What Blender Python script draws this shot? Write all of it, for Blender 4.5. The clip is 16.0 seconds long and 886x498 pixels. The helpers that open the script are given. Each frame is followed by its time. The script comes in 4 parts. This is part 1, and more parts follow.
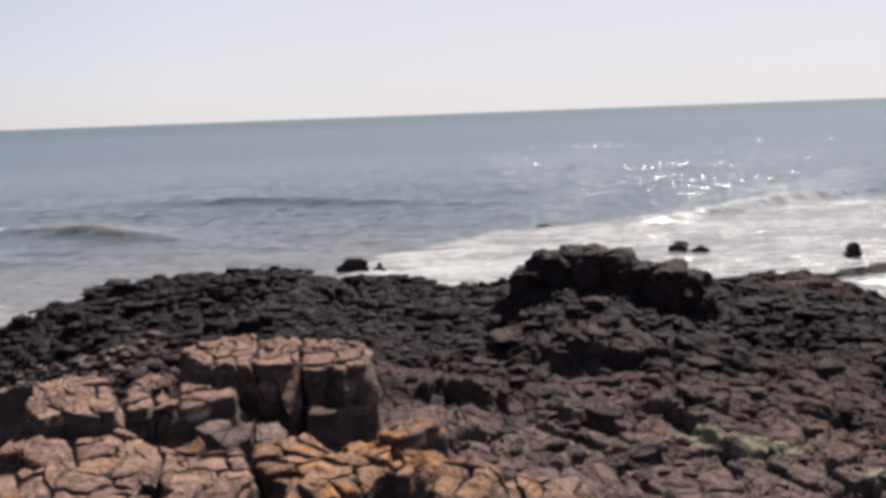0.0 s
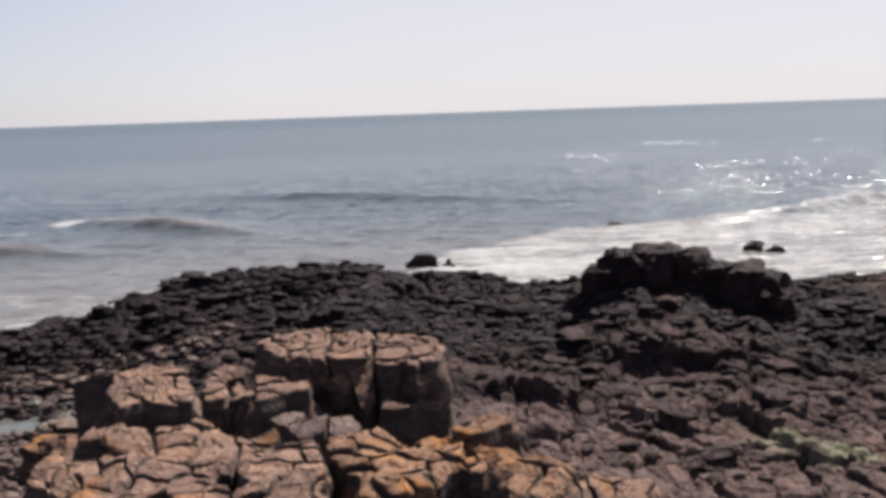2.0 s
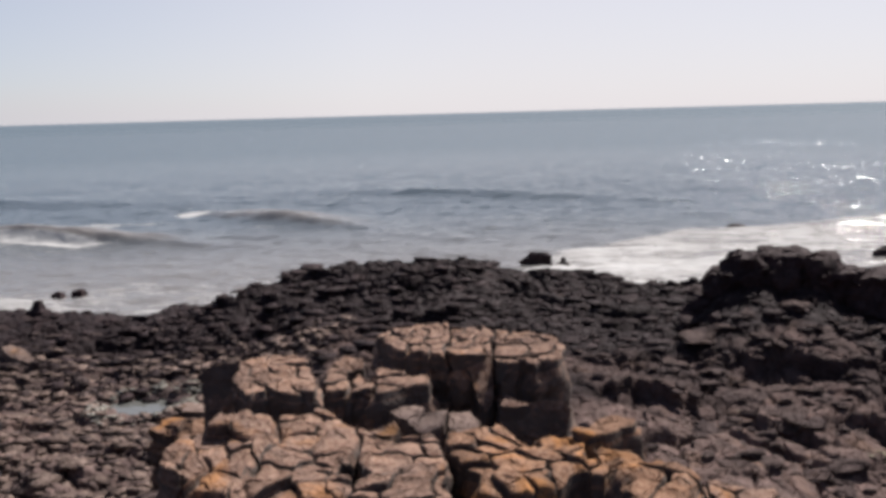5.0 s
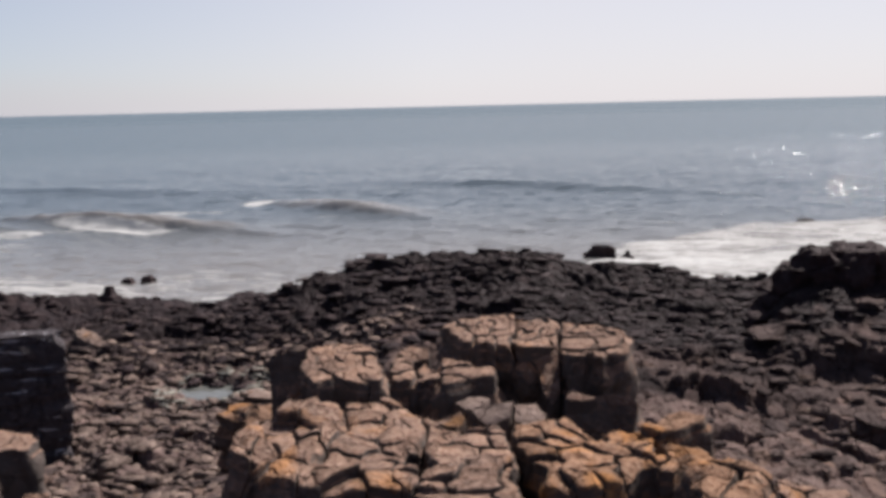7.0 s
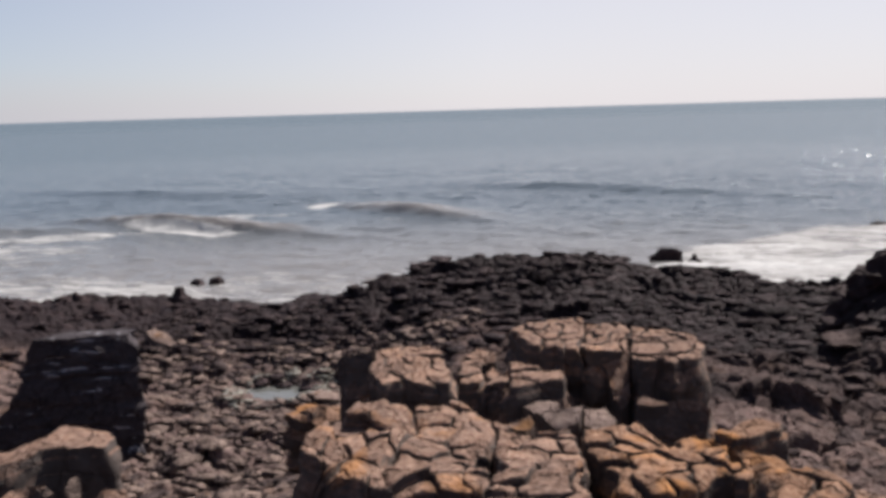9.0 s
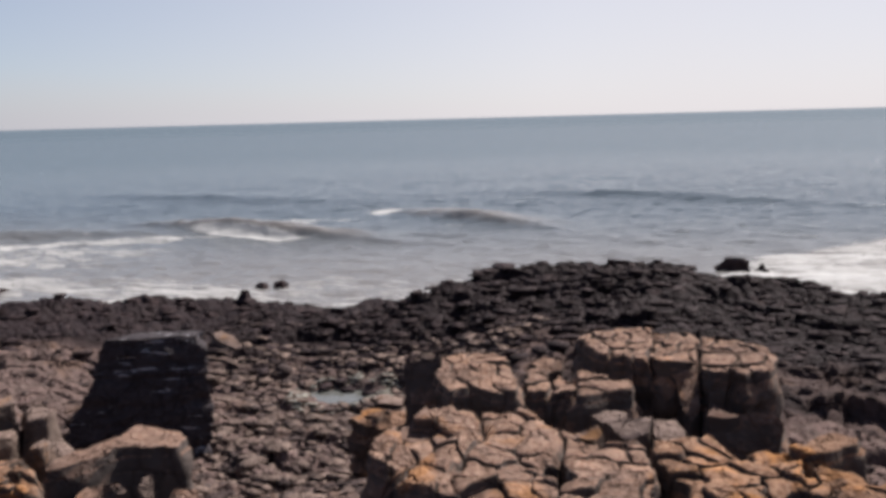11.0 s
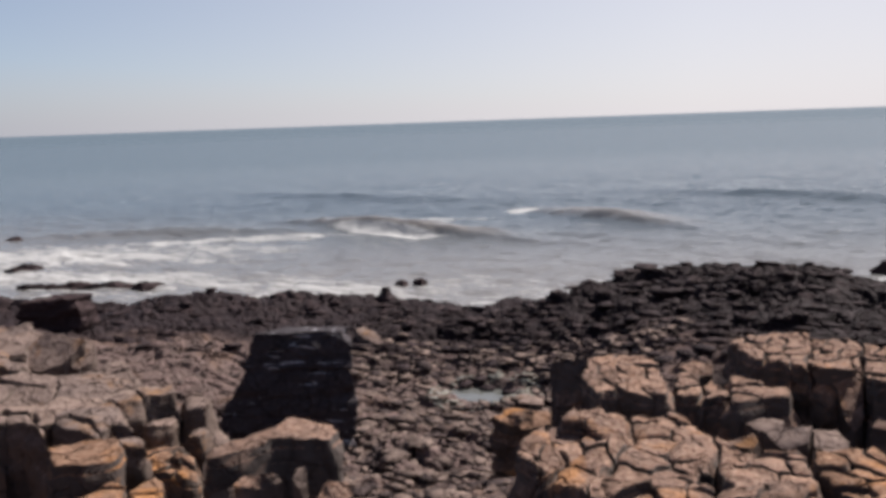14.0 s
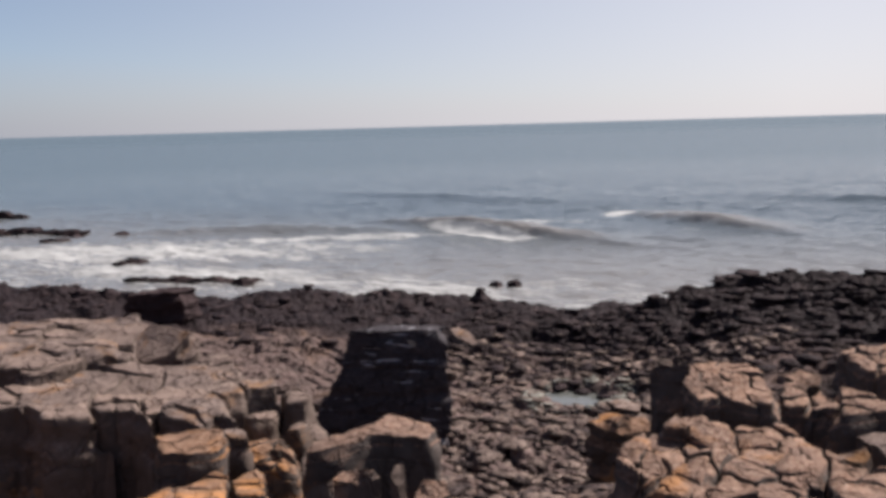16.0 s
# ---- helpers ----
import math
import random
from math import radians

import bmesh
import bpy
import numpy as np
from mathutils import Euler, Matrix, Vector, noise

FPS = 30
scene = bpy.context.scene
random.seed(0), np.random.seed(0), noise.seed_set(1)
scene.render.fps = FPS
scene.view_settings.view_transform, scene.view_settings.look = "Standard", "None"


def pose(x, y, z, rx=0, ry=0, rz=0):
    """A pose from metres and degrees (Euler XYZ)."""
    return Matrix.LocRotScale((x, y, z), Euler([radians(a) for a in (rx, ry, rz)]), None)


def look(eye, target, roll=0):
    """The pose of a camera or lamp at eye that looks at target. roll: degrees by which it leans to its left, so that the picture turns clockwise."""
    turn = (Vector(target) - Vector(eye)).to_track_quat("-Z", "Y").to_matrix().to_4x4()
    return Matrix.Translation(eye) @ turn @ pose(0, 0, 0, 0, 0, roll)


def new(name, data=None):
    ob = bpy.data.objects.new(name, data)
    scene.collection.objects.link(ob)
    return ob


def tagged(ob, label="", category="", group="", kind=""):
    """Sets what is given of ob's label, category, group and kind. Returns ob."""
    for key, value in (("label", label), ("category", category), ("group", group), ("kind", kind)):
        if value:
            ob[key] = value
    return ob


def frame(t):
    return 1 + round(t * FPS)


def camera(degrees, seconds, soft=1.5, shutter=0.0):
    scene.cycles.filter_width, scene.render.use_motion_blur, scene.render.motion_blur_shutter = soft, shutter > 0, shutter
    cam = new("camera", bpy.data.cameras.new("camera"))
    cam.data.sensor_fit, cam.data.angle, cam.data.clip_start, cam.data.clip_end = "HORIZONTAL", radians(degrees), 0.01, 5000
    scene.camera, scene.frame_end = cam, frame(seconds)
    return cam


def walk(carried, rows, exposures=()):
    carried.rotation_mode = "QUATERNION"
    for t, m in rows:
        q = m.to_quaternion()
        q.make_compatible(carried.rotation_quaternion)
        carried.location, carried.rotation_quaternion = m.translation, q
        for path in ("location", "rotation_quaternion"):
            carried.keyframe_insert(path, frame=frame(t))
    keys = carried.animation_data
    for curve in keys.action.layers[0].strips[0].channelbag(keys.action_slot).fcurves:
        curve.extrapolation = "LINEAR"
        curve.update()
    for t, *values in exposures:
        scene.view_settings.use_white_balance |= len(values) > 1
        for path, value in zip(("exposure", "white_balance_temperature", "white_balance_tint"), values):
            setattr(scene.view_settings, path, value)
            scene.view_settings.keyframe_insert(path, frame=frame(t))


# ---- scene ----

cam = camera(48.52, 16.0, soft=4.0)
# seconds, eye x y z, yaw to the left, pitch up, lean to the right
ROWS = [
    (0.0, 0.0000, 0.0000, 4.2300, 0.00, -7.86, 2.13),
    (0.5, -0.0139, 0.0050, 4.2294, 0.94, -7.87, 2.09),
    (1.0, -0.0277, 0.0102, 4.2285, 1.96, -7.83, 2.09),
    (1.5, -0.0413, 0.0154, 4.2269, 2.94, -7.88, 2.01),
    (2.0, -0.0548, 0.0202, 4.2253, 3.97, -7.92, 1.97),
    (2.5, -0.0689, 0.0245, 4.2246, 5.05, -7.95, 1.93),
    (3.0, -0.0831, 0.0283, 4.2244, 6.15, -7.93, 1.93),
    (3.5, -0.0974, 0.0314, 4.2241, 7.17, -7.89, 1.86),
    (4.0, -0.1118, 0.0340, 4.2233, 8.29, -7.84, 1.76),
    (6.5, -0.1832, 0.0457, 4.2191, 13.33, -8.19, 1.40),
    (7.0, -0.1961, 0.0470, 4.2186, 14.11, -8.31, 1.38),
    (7.5, -0.2083, 0.0474, 4.2188, 15.05, -8.34, 1.53),
    (8.0, -0.2211, 0.0465, 4.2195, 15.97, -8.28, 1.61),
    (8.5, -0.2350, 0.0442, 4.2204, 16.91, -8.17, 1.72),
    (11.0, -0.3116, 0.0268, 4.2226, 21.27, -7.59, 1.53),
    (11.5, -0.3280, 0.0237, 4.2227, 22.53, -7.48, 1.77),
    (12.0, -0.3456, 0.0210, 4.2225, 23.81, -7.53, 1.85),
    (12.5, -0.3635, 0.0184, 4.2225, 25.12, -7.61, 2.07),
    (13.0, -0.3818, 0.0154, 4.2230, 26.50, -7.67, 2.16),
    (13.5, -0.3998, 0.0122, 4.2237, 27.74, -7.58, 2.16),
    (14.0, -0.4168, 0.0091, 4.2239, 29.16, -7.42, 2.01),
    (14.5, -0.4329, 0.0059, 4.2230, 30.42, -7.24, 1.82),
    (15.0, -0.4483, 0.0025, 4.2211, 31.97, -7.12, 1.77),
    (15.5, -0.4639, -0.0011, 4.2183, 33.26, -7.08, 1.70),
    (16.0, -0.4800, -0.0047, 4.2154, 34.59, -7.18, 1.61),
]


def row_pose(x, y, z, yaw, pitch, lean):
    a, b = radians(yaw), radians(pitch)
    way = (-math.sin(a) * math.cos(b), math.cos(a) * math.cos(b), math.sin(b))
    return look((x, y, z), (x + way[0], y + way[1], z + way[2]), -lean)


walk(cam, [(r[0], row_pose(*r[1:])) for r in ROWS], [(0.0, 1.35), (16.0, 1.35)])

# ---- sky and sun ----
SUN_EL, SUN_AZ = 51.0, 24.0          # degrees; azimuth to the right of the first view
world = bpy.data.worlds.new("sky")
scene.world = world
world.use_nodes = True
wn = world.node_tree
sky = wn.nodes.new("ShaderNodeTexSky")
sky.sky_type, sky.sun_disc = "NISHITA", False
sky.sun_elevation, sky.sun_rotation = radians(SUN_EL), radians(SUN_AZ)
sky.air_density, sky.dust_density, sky.ozone_density = 0.6, 0.7, 1.0
up = wn.nodes.new("ShaderNodeTexCoord")
split = wn.nodes.new("ShaderNodeSeparateXYZ")
wn.links.new(up.outputs["Generated"], split.inputs[0])
veil = wn.nodes.new("ShaderNodeValToRGB")                       # sea haze: thick at the horizon, thin overhead
veil.color_ramp.elements[0].color, veil.color_ramp.elements[1].color = (0.90, 0.90, 0.90, 1), (0.45, 0.45, 0.45, 1)
veil.color_ramp.elements[1].position = 0.42
wn.links.new(split.outputs["Z"], veil.inputs[0])
haze = wn.nodes.new("ShaderNodeMix")
haze.data_type = "RGBA"
toward = wn.nodes.new("ShaderNodeVectorMath")                   # haze scatters forward: thicker under the sun
toward.operation = "DOT_PRODUCT"
toward.inputs[1].default_value = (math.sin(radians(SUN_AZ)), math.cos(radians(SUN_AZ)), 0.0)
wn.links.new(up.outputs["Generated"], toward.inputs[0])
spread = wn.nodes.new("ShaderNodeMapRange")
for i, v in enumerate((0.0, 0.85, 0.30, 1.0)):
    spread.inputs[i + 1].default_value = v
wn.links.new(toward.outputs["Value"], spread.inputs[0])
glow = wn.nodes.new("ShaderNodeMapRange")
glow.inputs[1].default_value, glow.inputs[2].default_value = 0.0, 0.78
wn.links.new(toward.outputs["Value"], glow.inputs[0])
haze_light = wn.nodes.new("ShaderNodeMix")                      # bright and white under the sun, dimmer and bluer away from it
haze_light.data_type = "RGBA"
haze_light.inputs[6].default_value, haze_light.inputs[7].default_value = (2.85, 2.97, 3.48, 1), (6.45, 6.12, 6.38, 1)
wn.links.new(glow.outputs[0], haze_light.inputs[0])
wn.links.new(haze_light.outputs[2], haze.inputs[7])
amount = wn.nodes.new("ShaderNodeMath")
amount.operation = "MULTIPLY"
wn.links.new(veil.outputs[0], amount.inputs[0])
wn.links.new(spread.outputs[0], amount.inputs[1])
low = wn.nodes.new("ShaderNodeValToRGB")
low.color_ramp.elements[0].color, low.color_ramp.elements[1].color = (0.90, 0.90, 0.90, 1), (0.0, 0.0, 0.0, 1)
low.color_ramp.elements[1].position = 0.13
wn.links.new(split.outputs["Z"], low.inputs[0])
most = wn.nodes.new("ShaderNodeMath")
most.operation = "MAXIMUM"
wn.links.new(amount.outputs[0], most.inputs[0])
wn.links.new(low.outputs[0], most.inputs[1])
wn.links.new(most.outputs[0], haze.inputs[0])
wn.links.new(sky.outputs[0], haze.inputs[6])
wn.links.new(haze.outputs[2], wn.nodes["Background"].inputs[0])
wn.nodes["Background"].inputs[1].default_value = 0.049
sun = new("sun", bpy.data.lights.new("sun", "SUN"))
sun.data.energy, sun.data.angle, sun.data.color = 3.9, radians(0.6), (1.0, 0.95, 0.90)
sun_from = Vector((math.sin(radians(SUN_AZ)) * math.cos(radians(SUN_EL)), math.cos(radians(SUN_AZ)) * math.cos(radians(SUN_EL)), math.sin(radians(SUN_EL))))
sun.matrix_world = look(sun_from * 50, (0, 0, 0))


# ---- materials ----
def material(name):
    m = bpy.data.materials.new(name)
    m.use_nodes = True
    t = m.node_tree
    b = t.nodes["Principled BSDF"]
    return m, t, b


def nd(t, kind, **kw):
    n = t.nodes.new(kind)
    for k, v in kw.items():
        n.inputs[k].default_value = v
    return n


def noise_tex(t, vec, scale, detail=6.0, rough=0.6, dist=0.0):
    n = nd(t, "ShaderNodeTexNoise", Scale=scale, Detail=detail, Roughness=rough, Distortion=dist)
    t.links.new(vec, n.inputs["Vector"])
    return n.outputs[0]


def ramp(t, fac, stops):
    r = t.nodes.new("ShaderNodeValToRGB")
    while len(r.color_ramp.elements) < len(stops):
        r.color_ramp.elements.new(0.5)
    for e, (p, c) in zip(r.color_ramp.elements, stops):
        e.position, e.color = p, (*c, 1) if len(c) == 3 else c
    t.links.new(fac, r.inputs[0])
    return r.outputs[0]


def mix(t, fac, a, b, mode="MIX"):
    m = t.nodes.new("ShaderNodeMix")
    m.data_type, m.blend_type = "RGBA", mode
    for sock, v in ((m.inputs[0], fac), (m.inputs[6], a), (m.inputs[7], b)):
        if hasattr(v, "is_linked"):
            t.links.new(v, sock)
        else:
            sock.default_value = v if isinstance(v, float) else (*v, 1)
    return m.outputs[2]


def math_node(t, op, a, b=0.0, clamp=False):
    m = t.nodes.new("ShaderNodeMath")
    m.operation, m.use_clamp = op, clamp
    for sock, v in ((m.inputs[0], a), (m.inputs[1], b)):
        if hasattr(v, "is_linked"):
            t.links.new(v, sock)
        else:
            sock.default_value = v
    return m.outputs[0]


def bump(t, b, height, strength, distance, before=None):
    n = nd(t, "ShaderNodeBump", Strength=strength, Distance=distance)
    t.links.new(height, n.inputs["Height"])
    if before:
        t.links.new(before, n.inputs["Normal"])
    t.links.new(n.outputs[0], b.inputs["Normal"])
    return n.outputs[0]


def world_pos(t):
    return t.nodes.new("ShaderNodeNewGeometry").outputs["Position"]


def crack_lines(t, p, scale, width):
    """Fine fracture lines: 1 on the line, 0 away from it."""
    warp = nd(t, "ShaderNodeTexNoise", Scale=scale * 0.9, Detail=4.0, Roughness=0.6)
    t.links.new(p, warp.inputs["Vector"])
    off = t.nodes.new("ShaderNodeVectorMath")
    off.operation = "MULTIPLY_ADD"
    off.inputs[1].default_value = (1.1 / scale,) * 3
    t.links.new(warp.outputs["Color"], off.inputs[0])
    t.links.new(p, off.inputs[2])
    v = nd(t, "ShaderNodeTexVoronoi", Scale=scale)
    v.feature = "DISTANCE_TO_EDGE"
    t.links.new(off.outputs[0], v.inputs["Vector"])
    return ramp(t, v.outputs["Distance"], [(0.0, (1, 1, 1)), (width, (0, 0, 0))])


def rock_material(name, dark, mid, light, accent, accent_at, rough=0.85, grain=1.0, gloss=0.03, core=None, seam=0.35, streak=None):
    """Weathered rock: two tones by large stains, a lighter dry bloom, accent patches (lichen, rust), grain and pits."""
    m, t, b = material(name)
    p = world_pos(t)
    big = noise_tex(t, p, 0.9, 5, 0.6, 0.4)
    med = noise_tex(t, p, 5.0, 8, 0.7, 0.2)
    fine = noise_tex(t, p, 34.0, 6, 0.75)
    col = mix(t, ramp(t, med, [(0.35, (0, 0, 0)), (0.68, (1, 1, 1))]), dark, mid)
    col = mix(t, ramp(t, fine, [(0.42, (0, 0, 0)), (0.70, (1, 1, 1))]), col, light)
    patch = noise_tex(t, p, 1.7, 6, 0.65, 0.6)
    col = mix(t, ramp(t, patch, [(accent_at, (0, 0, 0)), (accent_at + 0.12, (1, 1, 1))]), col, accent)
    if core:                                                    # steep faces: rock's own grey darkened as painted shade; lichen colours the weathered tops
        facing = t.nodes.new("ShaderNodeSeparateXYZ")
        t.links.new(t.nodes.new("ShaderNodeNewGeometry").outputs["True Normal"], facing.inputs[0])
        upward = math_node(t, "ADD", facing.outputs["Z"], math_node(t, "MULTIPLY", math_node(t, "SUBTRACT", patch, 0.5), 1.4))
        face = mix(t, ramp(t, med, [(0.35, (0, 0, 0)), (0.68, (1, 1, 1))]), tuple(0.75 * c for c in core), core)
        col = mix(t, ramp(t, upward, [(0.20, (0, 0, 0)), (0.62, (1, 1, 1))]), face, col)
    crack = math_node(t, "MAXIMUM", crack_lines(t, p, 3.4, 0.055), math_node(t, "MULTIPLY", crack_lines(t, p, 9.0, 0.10), 0.35))
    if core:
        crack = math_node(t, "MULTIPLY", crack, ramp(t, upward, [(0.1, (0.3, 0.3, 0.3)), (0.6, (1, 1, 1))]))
    isle = t.nodes.new("ShaderNodeNewGeometry").outputs["Random Per Island"]
    col = mix(t, 1.0, col, ramp(t, isle, [(0.0, (0.88, 0.88, 0.88)), (0.6, (1.0, 1.0, 1.0)), (1.0, (1.2, 1.19, 1.17))]), "MULTIPLY")
    rnd = t.nodes.new("ShaderNodeObjectInfo").outputs["Random"]
    col = mix(t, 1.0, col, ramp(t, rnd, [(0.0, (0.90, 0.90, 0.91)), (1.0, (1.10, 1.07, 1.04))]), "MULTIPLY")
    col = mix(t, math_node(t, "MULTIPLY", crack, 0.34), col, tuple(seam * c for c in dark))
    col = mix(t, 1.0, col, ramp(t, big, [(0.3, (0.84, 0.84, 0.85)), (0.7, (1.12, 1.10, 1.08))]), "MULTIPLY")
    if streak:                                                  # thin pale streaks along the bedding
        bed = nd(t, "ShaderNodeMapping")
        bed.inputs["Scale"].default_value = (0.9, 0.9, 11.0)
        t.links.new(p, bed.inputs["Vector"])
        line = math_node(t, "MULTIPLY", noise_tex(t, bed.outputs[0], 1.0, 5, 0.6, 0.5), ramp(t, patch, [(0.42, (0.6, 0.6, 0.6)), (0.6, (1, 1, 1))]))
        col = mix(t, ramp(t, line, [(0.565, (0, 0, 0)), (0.62, (1, 1, 1))]), col, streak)
    t.links.new(col, b.inputs["Base Color"])
    b.inputs["Roughness"].default_value = rough
    b.inputs["Specular IOR Level"].default_value = gloss
    n0 = bump(t, b, math_node(t, "SUBTRACT", 1.0, crack), 0.9, 0.035)
    n1 = bump(t, b, med, 0.9 * grain, 0.05, n0)
    bump(t, b, fine, 0.7 * grain, 0.008, n1)
    return m


# core: tone of steep faces, set darker than the tops with shade in it
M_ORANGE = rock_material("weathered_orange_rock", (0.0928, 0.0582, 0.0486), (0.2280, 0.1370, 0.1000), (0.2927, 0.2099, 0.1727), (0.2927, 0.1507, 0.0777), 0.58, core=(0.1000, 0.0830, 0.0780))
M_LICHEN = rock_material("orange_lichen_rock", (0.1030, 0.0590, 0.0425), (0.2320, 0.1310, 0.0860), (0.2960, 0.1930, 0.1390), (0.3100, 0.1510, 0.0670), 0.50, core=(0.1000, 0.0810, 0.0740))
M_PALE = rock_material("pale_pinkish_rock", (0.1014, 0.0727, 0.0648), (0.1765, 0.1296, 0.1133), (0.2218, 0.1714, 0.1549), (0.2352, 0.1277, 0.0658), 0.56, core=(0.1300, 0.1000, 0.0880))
M_BLACK = rock_material("dark_shore_rock", (0.0250, 0.0172, 0.0184), (0.0355, 0.0236, 0.0252), (0.0540, 0.0365, 0.0385), (0.0500, 0.0310, 0.0250), 0.66, 0.7, gloss=0.06, seam=0.75)


def ground_material():
    """Shore rock: black and wet by the water, dry grey-brown further up, yellow-green weed in patches."""
    m, t, b = material("shore_rock_platform")
    p = world_pos(t)
    dry, weed = t.nodes.new("ShaderNodeAttribute"), t.nodes.new("ShaderNodeAttribute")
    dry.attribute_name, weed.attribute_name = "dry", "weed"
    big, med, fine = noise_tex(t, p, 0.8, 5, 0.6, 0.4), noise_tex(t, p, 4.0, 8, 0.7, 0.3), noise_tex(t, p, 30.0, 6, 0.75)
    wet = mix(t, ramp(t, med, [(0.35, (0, 0, 0)), (0.7, (1, 1, 1))]), (0.0165, 0.0113, 0.0124), (0.0270, 0.0181, 0.0196))
    bare = mix(t, ramp(t, med, [(0.3, (0, 0, 0)), (0.65, (1, 1, 1))]), (0.0480, 0.0360, 0.0335), (0.1560, 0.1060, 0.0960))
    bare = mix(t, ramp(t, fine, [(0.5, (0, 0, 0)), (0.78, (1, 1, 1))]), bare, (0.1720, 0.1370, 0.1260))
    mud = noise_tex(t, p, 1.3, 5, 0.6, 0.5)
    bare = mix(t, ramp(t, mud, [(0.55, (0, 0, 0)), (0.68, (1, 1, 1))]), bare, (0.1528, 0.0987, 0.0760))
    d = math_node(t, "ADD", dry.outputs["Fac"], math_node(t, "MULTIPLY", math_node(t, "SUBTRACT", big, 0.5), 1.1))
    col = mix(t, ramp(t, d, [(0.25, (0, 0, 0)), (0.75, (1, 1, 1))]), wet, bare)
    w = math_node(t, "ADD", weed.outputs["Fac"], math_node(t, "MULTIPLY", math_node(t, "SUBTRACT", med, 0.5), 2.2))
    col = mix(t, ramp(t, w, [(0.5, (0, 0, 0)), (0.8, (1, 1, 1))]), col, mix(t, fine, (0.150, 0.140, 0.085), (0.24, 0.228, 0.170)))
    t.links.new(col, b.inputs["Base Color"])
    t.links.new(ramp(t, d, [(0.2, (0.7, 0.7, 0.7)), (0.7, (0.95, 0.95, 0.95))]), b.inputs["Roughness"])
    t.links.new(ramp(t, d, [(0.2, (0.06, 0.06, 0.06)), (0.7, (0.03, 0.03, 0.03))]), b.inputs["Specular IOR Level"])
    crack = math_node(t, "MAXIMUM", crack_lines(t, p, 2.2, 0.06), math_node(t, "MULTIPLY", crack_lines(t, p, 6.0, 0.09), 0.2))
    n0 = bump(t, b, math_node(t, "SUBTRACT", 1.0, crack), 0.9, 0.05)
    n1 = bump(t, b, med, 0.9, 0.06, n0)
    bump(t, b, fine, 0.8, 0.012, n1)
    return m


M_GROUND = ground_material()
M_TAR = rock_material("black_weedy_rock", (0.0300, 0.0260, 0.0300), (0.0460, 0.0390, 0.0450), (0.0850, 0.0740, 0.0810), (0.0380, 0.0325, 0.0350), 0.66, 0.7, gloss=0.06, seam=0.75, streak=(0.30, 0.29, 0.31))
M_CHIP = rock_material("pale_rubble_chips", (0.0800, 0.0580, 0.0510), (0.1780, 0.1250, 0.1080), (0.2400, 0.1900, 0.1690), (0.1500, 0.0900, 0.0600), 0.62)
M_RIM = rock_material("salt_bleached_pebbles", (0.1700, 0.1560, 0.1350), (0.2700, 0.2550, 0.2250), (0.3500, 0.3350, 0.3000), (0.2000, 0.1600, 0.1000), 0.62)
M_DRY = rock_material("dry_shore_rock", (0.0304, 0.0224, 0.0216), (0.0735, 0.0539, 0.0512), (0.1114, 0.0859, 0.0836), (0.0760, 0.0478, 0.0324), 0.64)


